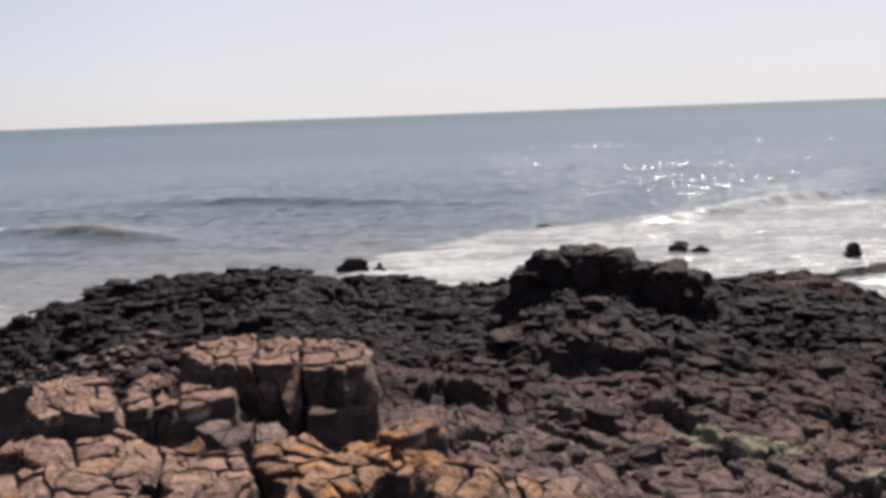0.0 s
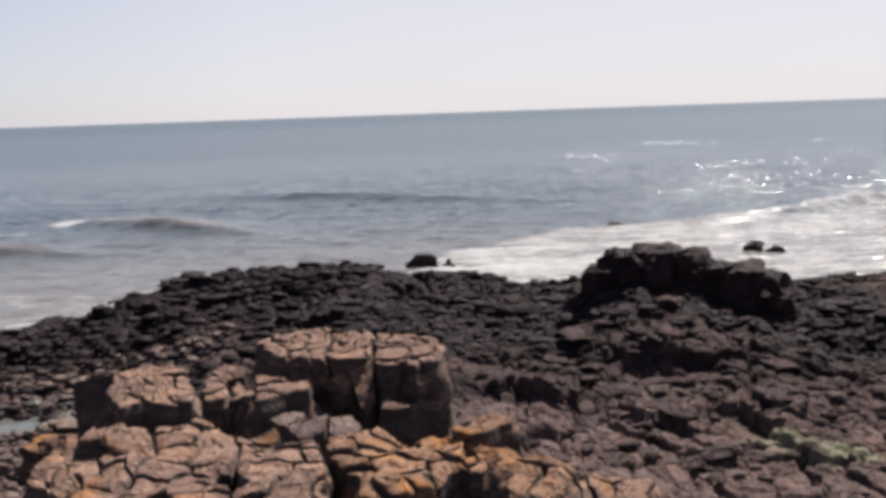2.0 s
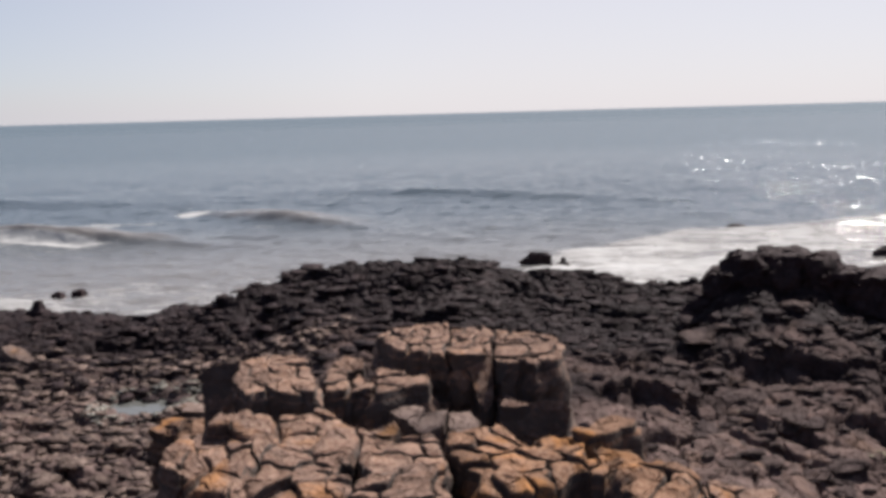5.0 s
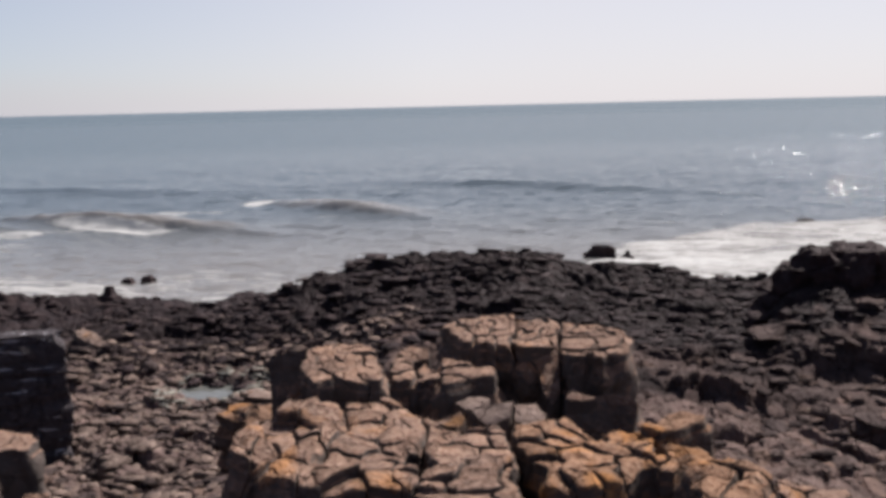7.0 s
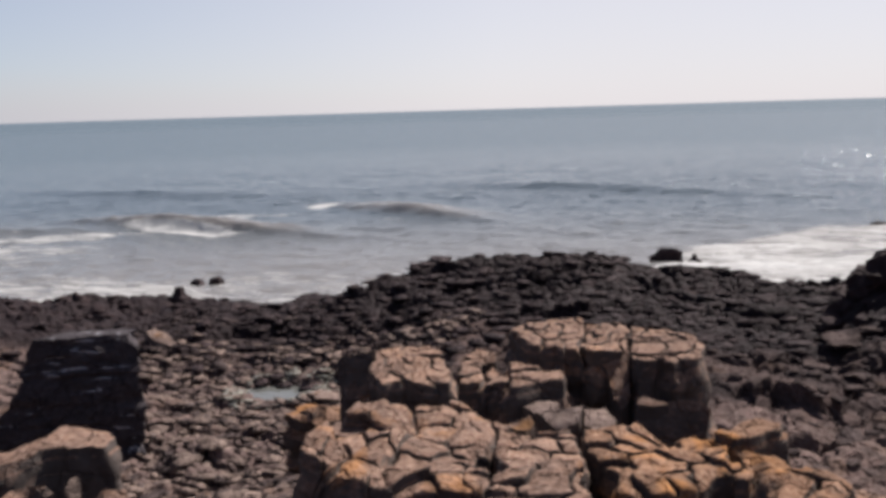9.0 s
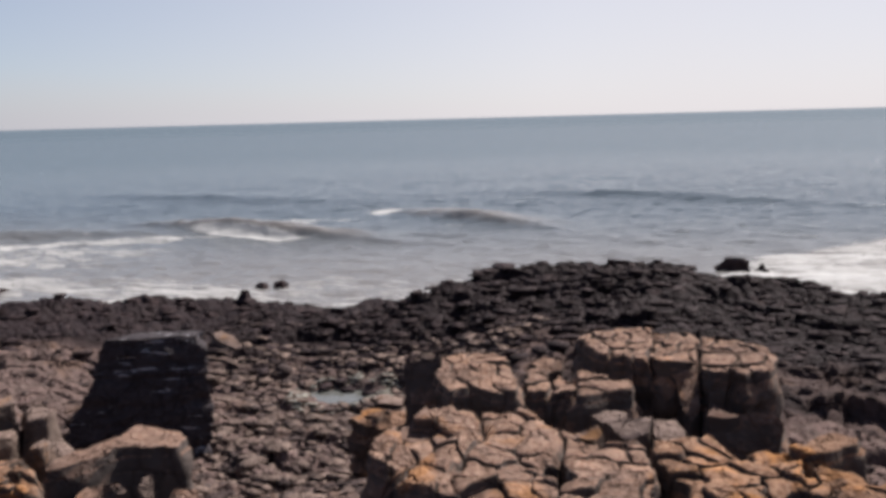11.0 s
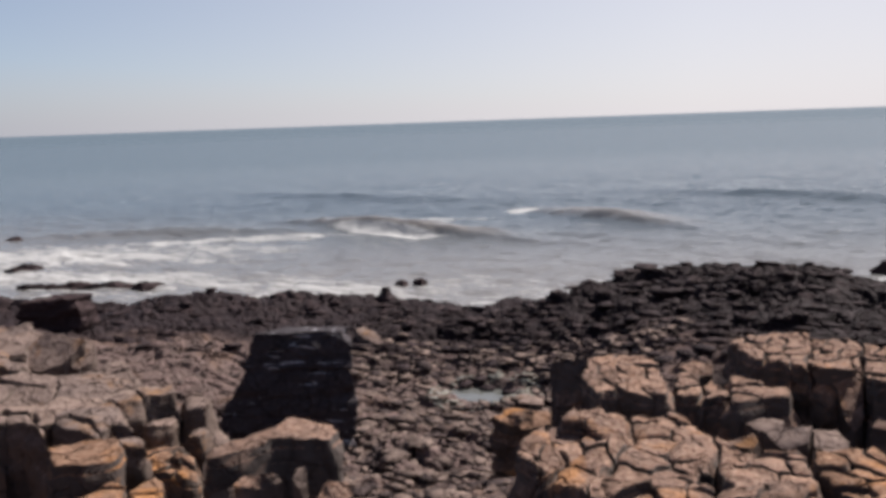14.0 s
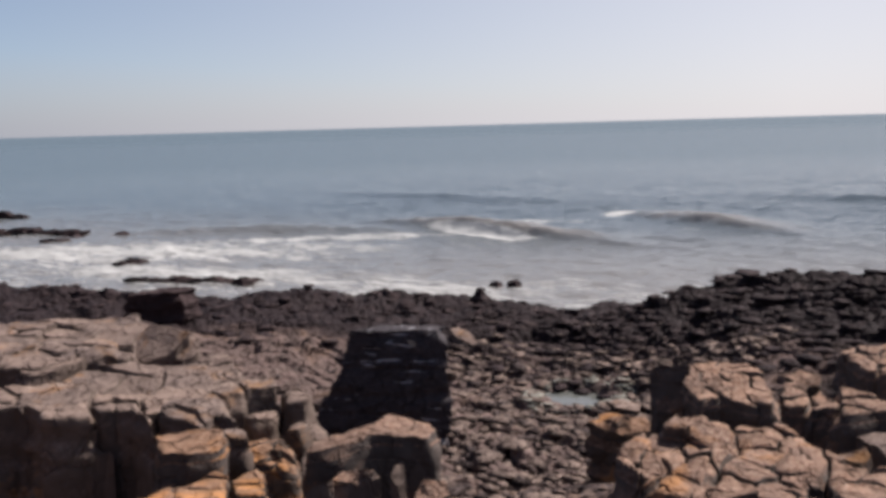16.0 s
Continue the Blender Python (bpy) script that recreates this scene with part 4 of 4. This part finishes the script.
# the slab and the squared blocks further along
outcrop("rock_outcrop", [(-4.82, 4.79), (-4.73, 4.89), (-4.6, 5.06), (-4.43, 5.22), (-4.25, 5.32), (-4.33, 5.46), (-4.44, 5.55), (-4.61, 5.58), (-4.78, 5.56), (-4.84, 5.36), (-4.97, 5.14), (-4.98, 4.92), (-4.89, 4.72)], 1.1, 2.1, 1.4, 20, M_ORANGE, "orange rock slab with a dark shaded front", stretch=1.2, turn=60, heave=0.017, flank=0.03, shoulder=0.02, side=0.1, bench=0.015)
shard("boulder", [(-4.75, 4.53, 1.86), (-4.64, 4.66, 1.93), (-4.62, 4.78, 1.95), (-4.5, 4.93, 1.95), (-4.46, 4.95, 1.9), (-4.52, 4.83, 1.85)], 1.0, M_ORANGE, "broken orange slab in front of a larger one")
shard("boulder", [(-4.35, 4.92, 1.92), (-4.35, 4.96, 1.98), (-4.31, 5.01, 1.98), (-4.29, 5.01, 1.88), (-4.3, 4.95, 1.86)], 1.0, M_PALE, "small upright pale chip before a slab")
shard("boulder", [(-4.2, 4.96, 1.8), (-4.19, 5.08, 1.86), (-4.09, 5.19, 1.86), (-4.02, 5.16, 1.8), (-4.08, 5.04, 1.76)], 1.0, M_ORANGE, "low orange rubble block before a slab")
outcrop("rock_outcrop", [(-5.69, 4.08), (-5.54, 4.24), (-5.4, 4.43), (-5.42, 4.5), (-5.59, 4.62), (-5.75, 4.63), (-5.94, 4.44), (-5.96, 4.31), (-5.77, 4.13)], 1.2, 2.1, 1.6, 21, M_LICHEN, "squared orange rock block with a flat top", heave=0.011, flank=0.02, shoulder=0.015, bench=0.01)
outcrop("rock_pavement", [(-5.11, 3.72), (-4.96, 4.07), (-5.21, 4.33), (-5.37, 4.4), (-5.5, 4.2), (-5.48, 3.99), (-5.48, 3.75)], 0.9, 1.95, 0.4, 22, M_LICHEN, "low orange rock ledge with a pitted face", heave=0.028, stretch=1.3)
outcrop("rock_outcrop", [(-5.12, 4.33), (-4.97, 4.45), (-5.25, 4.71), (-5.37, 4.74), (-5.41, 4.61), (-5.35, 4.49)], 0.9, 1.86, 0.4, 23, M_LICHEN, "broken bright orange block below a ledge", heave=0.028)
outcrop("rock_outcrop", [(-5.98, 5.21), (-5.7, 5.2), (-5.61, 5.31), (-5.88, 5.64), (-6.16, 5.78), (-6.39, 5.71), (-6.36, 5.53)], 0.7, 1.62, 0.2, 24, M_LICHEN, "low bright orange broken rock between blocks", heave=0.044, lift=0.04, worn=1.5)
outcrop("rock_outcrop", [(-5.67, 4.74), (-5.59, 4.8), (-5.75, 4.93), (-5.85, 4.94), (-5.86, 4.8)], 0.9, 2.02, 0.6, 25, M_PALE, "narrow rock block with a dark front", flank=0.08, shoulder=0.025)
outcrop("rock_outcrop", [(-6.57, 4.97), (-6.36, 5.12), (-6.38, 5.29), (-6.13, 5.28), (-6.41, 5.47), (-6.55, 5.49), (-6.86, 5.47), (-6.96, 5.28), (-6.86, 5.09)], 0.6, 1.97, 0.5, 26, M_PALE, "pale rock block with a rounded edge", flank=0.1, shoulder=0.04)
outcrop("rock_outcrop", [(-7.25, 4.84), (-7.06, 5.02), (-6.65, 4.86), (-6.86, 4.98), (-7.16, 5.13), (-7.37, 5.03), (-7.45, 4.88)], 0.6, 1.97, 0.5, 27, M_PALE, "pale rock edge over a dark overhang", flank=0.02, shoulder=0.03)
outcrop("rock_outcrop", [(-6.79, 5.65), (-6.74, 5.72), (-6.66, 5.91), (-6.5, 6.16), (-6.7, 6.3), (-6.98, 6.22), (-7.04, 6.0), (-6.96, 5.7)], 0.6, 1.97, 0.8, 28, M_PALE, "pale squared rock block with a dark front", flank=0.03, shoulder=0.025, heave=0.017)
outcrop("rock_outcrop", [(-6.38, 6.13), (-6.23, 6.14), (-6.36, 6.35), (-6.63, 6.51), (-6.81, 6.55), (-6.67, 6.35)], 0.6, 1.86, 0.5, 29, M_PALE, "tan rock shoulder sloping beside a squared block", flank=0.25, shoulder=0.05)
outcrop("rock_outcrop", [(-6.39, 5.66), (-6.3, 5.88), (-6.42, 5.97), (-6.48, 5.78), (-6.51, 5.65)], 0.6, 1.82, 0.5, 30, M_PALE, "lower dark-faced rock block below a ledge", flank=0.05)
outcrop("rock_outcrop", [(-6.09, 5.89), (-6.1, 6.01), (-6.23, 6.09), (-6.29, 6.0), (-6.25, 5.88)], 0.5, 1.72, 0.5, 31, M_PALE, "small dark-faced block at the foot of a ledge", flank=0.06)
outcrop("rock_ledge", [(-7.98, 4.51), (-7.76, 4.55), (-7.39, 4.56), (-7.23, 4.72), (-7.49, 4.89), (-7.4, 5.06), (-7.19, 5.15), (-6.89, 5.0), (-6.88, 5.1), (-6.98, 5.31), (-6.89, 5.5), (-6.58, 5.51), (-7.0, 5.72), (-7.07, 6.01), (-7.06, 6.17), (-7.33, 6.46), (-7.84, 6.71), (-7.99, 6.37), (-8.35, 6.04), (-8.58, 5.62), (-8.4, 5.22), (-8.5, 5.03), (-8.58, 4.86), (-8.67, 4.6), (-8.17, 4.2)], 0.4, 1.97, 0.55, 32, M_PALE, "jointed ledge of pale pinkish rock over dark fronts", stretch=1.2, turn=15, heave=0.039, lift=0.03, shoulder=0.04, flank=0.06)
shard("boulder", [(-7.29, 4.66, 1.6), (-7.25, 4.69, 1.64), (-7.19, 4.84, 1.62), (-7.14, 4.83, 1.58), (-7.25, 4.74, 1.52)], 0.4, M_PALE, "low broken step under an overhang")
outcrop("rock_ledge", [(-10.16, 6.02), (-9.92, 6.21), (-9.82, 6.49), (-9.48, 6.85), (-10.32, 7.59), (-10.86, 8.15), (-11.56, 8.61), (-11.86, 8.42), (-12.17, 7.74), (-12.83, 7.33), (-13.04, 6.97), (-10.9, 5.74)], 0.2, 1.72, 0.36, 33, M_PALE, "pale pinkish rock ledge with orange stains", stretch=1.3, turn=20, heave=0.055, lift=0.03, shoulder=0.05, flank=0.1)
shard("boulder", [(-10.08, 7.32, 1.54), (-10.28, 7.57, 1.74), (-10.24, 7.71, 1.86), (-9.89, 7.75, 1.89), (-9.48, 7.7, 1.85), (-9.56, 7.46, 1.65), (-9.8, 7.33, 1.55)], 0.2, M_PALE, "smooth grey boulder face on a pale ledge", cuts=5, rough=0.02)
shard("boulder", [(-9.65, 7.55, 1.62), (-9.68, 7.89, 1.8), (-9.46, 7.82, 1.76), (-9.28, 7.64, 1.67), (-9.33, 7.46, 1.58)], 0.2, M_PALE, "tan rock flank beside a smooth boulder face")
loft_rock("boulder", [(-5.0, 9.25), (-4.9, 9.55), (-4.5, 9.62), (-4.33, 9.35), (-4.6, 9.15)], 0.1, 1.0, 25, M_LICHEN, "orange lichen boulder lying in dark rubble", foot=1.35, rough=0.10, dome=0.10, step=0.07)
shard("boulder", [(-10.28, 14.33, 0.56), (-10.16, 14.47, 0.62), (-9.81, 14.3, 0.55), (-9.51, 14.12, 0.46), (-9.55, 14.01, 0.41), (-9.92, 14.12, 0.47)], 0.0, M_PALE, "flat pale pinkish slab leaning among dark rubble", rough=0.03)
loft_rock("boulder", [(-6.2, 12.2), (-6.1, 12.45), (-5.75, 12.3), (-5.7, 12.0), (-5.95, 11.95)], 0.0, 0.34, 30, M_PALE, "low pale rock at the edge of a tide pool", foot=1.35, rough=0.06, dome=0.04, step=0.06)
# dark rock masses
layered_pillar("rock_pillar", ((-0.3, [(-9.05, 8.85), (-7.25, 9.75), (-7.75, 10.4), (-8.7, 10.8)]), (0.75, [(-8.82, 9.3), (-7.32, 9.98), (-7.75, 10.45), (-8.6, 10.6)]), (1.42, [(-8.62, 9.58), (-7.46, 10.12), (-7.75, 10.5), (-8.5, 10.3)]), (1.6, [(-8.58, 9.64), (-7.62, 10.16), (-7.66, 10.46), (-8.5, 10.2)])), 17, M_TAR, "black squared pillar of layered rock with pale streaks, in shade")
mound = tagged(new("rock_mound"), "tall dark weathered rock mound on the shore platform", "rock")
mound.location = (2.4, 14.2, 0.4)
bpy.context.view_layer.update()
for seed, cx, cy, wide, top, low in ((51, 1.32, 14.5, 0.22, 1.86, 2.1), (52, 1.66, 14.45, 0.27, 2.10, 1.8), (53, 2.1, 14.4, 0.32, 2.14, 1.5), (54, 2.48, 14.35, 0.24, 2.08, 1.5),
                                     (55, 2.85, 14.25, 0.28, 1.92, 1.5), (56, 3.25, 14.2, 0.30, 1.90, 1.4), (57, 3.6, 14.1, 0.22, 1.82, 1.25), (58, 1.0, 14.5, 0.2, 1.6, 1.8)):
    loft_rock("rock_lobe", [(cx - 1.4 * wide, cy - 0.25), (cx - wide, cy + 0.3), (cx + 0.9 * wide, cy + 0.35), (cx + 1.4 * wide, cy - 0.1), (cx + 0.2 * wide, cy - 0.35)], 0.4, top, seed, M_BLACK, "", foot=low, shift=(0.0, -0.4), rough=0.15, ledge=0.03, tilt=0.04, dome=0.02, step=0.07, parent=mound)
loft_rock("rock_pillar", [(-16.4, 12.1), (-16.3, 13.0), (-15.6, 13.2), (-15.5, 12.7)], -0.2, 1.12, 27, M_BLACK, "small black squared rock pillar", foot=1.1, rough=0.07)
loft_rock("sea_rock", [(-2.8, 26.8), (-2.62, 26.98), (-2.3, 26.96), (-2.2, 26.8)], -0.4, 0.25, 33, M_BLACK, "black jagged rock awash in white surf", foot=2.4, dome=0.05, rough=0.14, step=0.05, tilt=0.2)
loft_rock("sea_rock", [(-1.86, 26.88), (-1.8, 26.98), (-1.68, 26.96), (-1.7, 26.85)], -0.4, 0.18, 34, M_BLACK, "small black rock beside a larger one in surf", foot=5.0, dome=0.03, rough=0.09, step=0.05, tilt=0.2)
loft_rock("sea_rock", [(6.6, 28.5), (6.75, 28.8), (7.2, 28.6), (7.1, 28.3)], -0.4, 0.16, 35, M_BLACK, "low slanting black rock awash in surf", foot=1.2, dome=0.10, rough=0.16, step=0.07, tilt=0.15)
loft_rock("sea_rock", [(7.2, 28.3), (7.4, 28.5), (7.75, 28.2), (7.6, 28.0)], -0.4, 0.0, 65, M_BLACK, "low black rock beside a slanting one in surf", foot=1.3, dome=0.08, rough=0.14, step=0.07, tilt=0.15)
loft_rock("sea_rock", [(3.4, 35.1), (3.6, 35.4), (4.4, 35.0), (4.2, 34.7)], -0.4, 0.06, 36, M_BLACK, "small brown rock in breaking water", foot=1.5, dome=0.06, rough=0.12, step=0.1)
for seed, cx, cy, wide, top in ((39, -23.4, 18.0, 0.5, 0.0), (44, -22.3, 18.4, 0.6, 0.09), (45, -21.2, 18.8, 0.5, 0.05), (46, -20.4, 19.05, 0.35, 0.04), (47, -27.0, 20.5, 0.5, 0.03),
                                (71, -40.6, 24.0, 0.9, 0.14), (72, -39.3, 24.6, 0.8, 0.22), (73, -38.2, 25.0, 0.8, 0.10), (74, -37.2, 25.4, 0.6, 0.16), (75, -36.2, 24.6, 0.4, 0.0), (76, -35.2, 26.2, 0.35, -0.02), (77, -49.0, 29.3, 0.8, 0.26), (78, -47.8, 29.6, 0.5, 0.1), (79, -35.6, 23.6, 0.5, 0.0)):
    loft_rock("sea_rock", [(cx - wide, cy - 0.5), (cx - 0.5 * wide, cy + 0.2), (cx + 0.7 * wide, cy + 0.5), (cx + wide, cy)], -0.4, top, seed, M_BLACK, "black jagged reef rock at the water's edge", foot=1.25, dome=0.10, rough=0.17, step=0.10)
loft_rock("sea_rock", [(9.1, 23.1), (9.5, 23.8), (11.6, 24.6), (12.5, 24.2), (11.0, 23.5)], -0.4, 0.02, 48, M_BLACK, "low black rock awash beside an inlet", foot=1.2, dome=0.1, rough=0.14, step=0.12)
loft_rock("sea_rock", [(10.95, 26.3), (11.05, 26.6), (11.4, 26.55), (11.4, 26.3)], -0.4, 0.14, 49, M_BLACK, "small dark rock in white surf", foot=1.2, dome=0.16, rough=0.16, step=0.07)
loft_rock("boulder", [(-12.02, 17.85), (-11.98, 18.05), (-11.78, 18.05), (-11.8, 17.85)], 0.0, 0.62, 28, M_BLACK, "upright dark stone on the shore", foot=2.6, dome=0.04, rough=0.015, step=0.06)
loft_rock("sea_rock", [(-14.05, 21.7), (-14.0, 21.95), (-13.75, 21.95), (-13.75, 21.7)], -0.3, 0.04, 40, M_BLACK, "small dark rock in shallow surf", foot=1.7, dome=0.08, rough=0.05, step=0.05)
loft_rock("sea_rock", [(-13.55, 21.85), (-13.5, 22.1), (-13.25, 22.1), (-13.25, 21.85)], -0.3, 0.06, 41, M_BLACK, "small dark rock in shallow surf", foot=1.7, dome=0.08, rough=0.05, step=0.05)

outcrop("rock_pavement", [(0.5, 8.2), (1.1, 8.2), (1.3, 8.6), (1.2, 8.95), (0.7, 9.05), (0.35, 8.75)], 0.2, 0.76, 0.45, 44, M_ORANGE, "low brown-orange slabs beside the dark platform", heave=0.08, lift=0.03)
# tide pool among the rubble
pool_bm = bmesh.new()
pool_bm.faces.new([pool_bm.verts.new((-6.9 + 0.60 * math.cos(a) * (1 + 0.12 * math.sin(3 * a)), 12.78 + 0.62 * math.sin(a), 0.12)) for a in np.linspace(0, 2 * math.pi, 40)[:-1]])
M_POOL, pool_t, pool_b = material("still_pool_water")
pool_b.inputs["Base Color"].default_value = (0.085, 0.085, 0.08, 1)
pool_b.inputs["Roughness"].default_value, pool_b.inputs["IOR"].default_value = 0.04, 1.33
bump(pool_t, pool_b, noise_tex(pool_t, world_pos(pool_t), 8.0, 3), 0.10, 0.02)
tagged(part("tide_pool", pool_bm, M_POOL), "small still tide pool reflecting the pale sky", "water", kind="structure")


# ---- boulders and stones ----
def boulder_mesh(name, seed, mat, flat=0.7, level=3):
    """An angular rock: a ball cut by planes, then roughened."""
    rng = random.Random(seed)
    bm = bmesh.new()
    bmesh.ops.create_icosphere(bm, subdivisions=level, radius=1.0)
    cuts = []
    for _ in range(18):
        n = Vector((rng.gauss(0, 1), rng.gauss(0, 1), rng.gauss(0, 0.8))).normalized()
        cuts.append((n, rng.uniform(0.36, 0.66)))
    for v in bm.verts:
        p = v.co.copy()
        for n, d in cuts:
            over = p.dot(n) - d
            if over > 0:
                p -= n * over
        q = p + Vector((seed * 1.7, 0, 0))
        p += noise.noise_vector(q * 2.2) * 0.06 + noise.noise_vector(q * 6.0) * 0.04
        v.co = Vector((p.x * 1.2, p.y, p.z * flat))
    me = bpy.data.meshes.new(name)
    bm.normal_update()
    bm.to_mesh(me)
    bm.free()
    me.materials.append(mat)
    return me


DARK_ROCKS = [boulder_mesh("boulder", 100 + i, M_BLACK, 0.75) for i in range(7)]
DRY_ROCKS = [boulder_mesh("boulder", 120 + i, M_DRY, 0.42) for i in range(7)]
FLAT_SLABS = [boulder_mesh("boulder", 140 + i, M_DRY, 0.3) for i in range(6)]
rng = random.Random(77)


def scatter(count, x0, x1, y0, y1, lo, hi, meshes, label, group, keep=lambda x, y: True):
    made = 0
    while made < count:
        x, y = rng.uniform(x0, x1), rng.uniform(y0, y1)
        if not keep(x, y):
            continue
        s = lo + (hi - lo) * rng.random() ** 2
        ob = new("boulder", rng.choice(meshes))
        ob.scale = (s * rng.uniform(0.8, 1.3), s * rng.uniform(0.8, 1.2), s * rng.uniform(0.7, 1.2))
        ob.rotation_euler = (rng.uniform(-0.3, 0.3), rng.uniform(-0.3, 0.3), rng.uniform(0, 6.28))
        ob.location = (x, y, height_at(x, y) - s * 0.05)
        tagged(ob, label, "boulder", group)
        made += 1


def crest_zone(x, y):
    return abs(y - float(np.interp(x, (-7, -5, -3, 0, 4, 7), (19.0, 17.8, 16.9, 16.6, 15.8, 14.9)))) < 0.8


def shore_zone(x, y):
    d = y - float(np.interp(x, SHORE_X, SHORE_Y))
    return -3.0 < d < 0.8


def clear(x, y):
    return not (-7.6 < x < -6.1 and 12.0 < y < 13.6)


scatter(70, -7, 6.5, 14.2, 19.5, 0.10, 0.26, DARK_ROCKS, "black angular boulder on the crest of the shore platform", "boulders on the crest", crest_zone)
scatter(26, 1.0, 4.0, 12.6, 13.6, 0.08, 0.20, DARK_ROCKS, "black boulder on a wet rock mound", "boulders on the mound")
scatter(90, -24, -6, 13, 22, 0.12, 0.38, DARK_ROCKS, "dark wet boulder at the water's edge", "boulders along the shore", shore_zone)
scatter(95, 0.4, 6.2, 9.3, 13.6, 0.16, 0.46, FLAT_SLABS, "flat grey-brown rock slab on the platform", "slabs on the platform", lambda x, y: not (2.0 < x < 4.8 and 9.0 < y < 10.9))
scatter(70, -10.5, -4.6, 8.8, 15.5, 0.10, 0.28, DRY_ROCKS, "grey-brown stone among rubble", "rubble stones", clear)


def stones(name, count, x0, x1, y0, y1, lo, hi, mat, label, seed, keep=None):
    """Loose small stones, joined: too many to tell apart."""
    r = np.random.RandomState(seed)
    bm = bmesh.new()
    bmesh.ops.create_icosphere(bm, subdivisions=1, radius=1.0)
    base = np.array([v.co[:] for v in bm.verts])
    tri = np.array([[v.index for v in f.verts] for f in bm.faces])
    bm.free()
    xs, ys = r.uniform(x0, x1, count), r.uniform(y0, y1, count)
    if keep is not None:
        k = keep(xs, ys)
        xs, ys = xs[k], ys[k]
    zs = ground_height(xs, ys)
    n = len(xs)
    s = lo + (hi - lo) * r.rand(n) ** 2.5
    jit = 1 + 0.28 * r.standard_normal((n, len(base), 1))
    shape = base[None] * jit * (s[:, None] * np.stack([r.uniform(0.9, 2.0, n), r.uniform(0.7, 1.1, n), r.uniform(0.18, 0.42, n)], 1))[:, None, :]
    a = r.uniform(0, 6.28, n)
    c, q = np.cos(a)[:, None], np.sin(a)[:, None]
    vx, vy = shape[..., 0] * c - shape[..., 1] * q, shape[..., 0] * q + shape[..., 1] * c
    v = np.stack([vx + xs[:, None], vy + ys[:, None], shape[..., 2] + zs[:, None] + 0.1 * s[:, None]], -1).reshape(-1, 3)
    f = (tri[None] + (np.arange(n) * len(base))[:, None, None]).reshape(-1, 3)
    me = bpy.data.meshes.new(name)
    me.vertices.add(len(v))
    me.vertices.foreach_set("co", v.astype(np.float32).ravel())
    me.loops.add(f.size)
    me.loops.foreach_set("vertex_index", f.ravel().astype(np.int32))
    me.polygons.add(len(f))
    me.polygons.foreach_set("loop_start", np.arange(0, f.size, 3, dtype=np.int32))
    me.materials.append(mat)
    me.update(calc_edges=True)
    me.validate()
    return tagged(new(name, me), label, "stones", kind="stuff")


stones("rubble", 900, -11, -4.2, 8.5, 16, 0.03, 0.13, M_DRY, "loose grey-brown rubble between the outcrops", 1, lambda x, y: np.hypot(x + 6.85, y - 12.9) > 0.9)
stones("rubble", 500, -9, 6, 12.8, 18.5, 0.025, 0.08, M_DRY, "grey-brown chips scattered on the dark crest", 5)
stones("rubble", 2400, -9, 6, 13, 20, 0.04, 0.16, M_BLACK, "loose black stones on the crest of the platform", 2)
stones("rubble", 300, -0.2, 5.5, 9.2, 13.5, 0.03, 0.12, M_DRY, "loose stones on the platform", 3)
stones("rubble", 900, -24, -9, 12, 19, 0.04, 0.16, M_BLACK, "dark stones along the water's edge", 4)
stones("rubble", 900, -7.9, -5.9, 11.8, 13.8, 0.02, 0.08, M_RIM, "pale pebbles round a tide pool", 6, lambda x, y: (np.hypot((x + 6.9) / 0.95, y - 12.75) > 0.58) & (np.hypot((x + 6.9) / 0.95, y - 12.75) < 0.95))
stones("rubble", 2400, -10, -4.4, 8.4, 14.8, 0.03, 0.13, M_CHIP, "pale chips among dark rubble", 7, lambda x, y: np.hypot(x + 6.9, y - 12.75) > 0.7)
stones("rubble", 500, -6.0, -3.2, 6.2, 9.2, 0.035, 0.12, M_PALE, "pale tan stones between the outcrops", 8)
stones("rubble", 500, -6.2, -3.2, 6.2, 9.2, 0.03, 0.13, M_DRY, "grey-brown stones between the outcrops", 9)
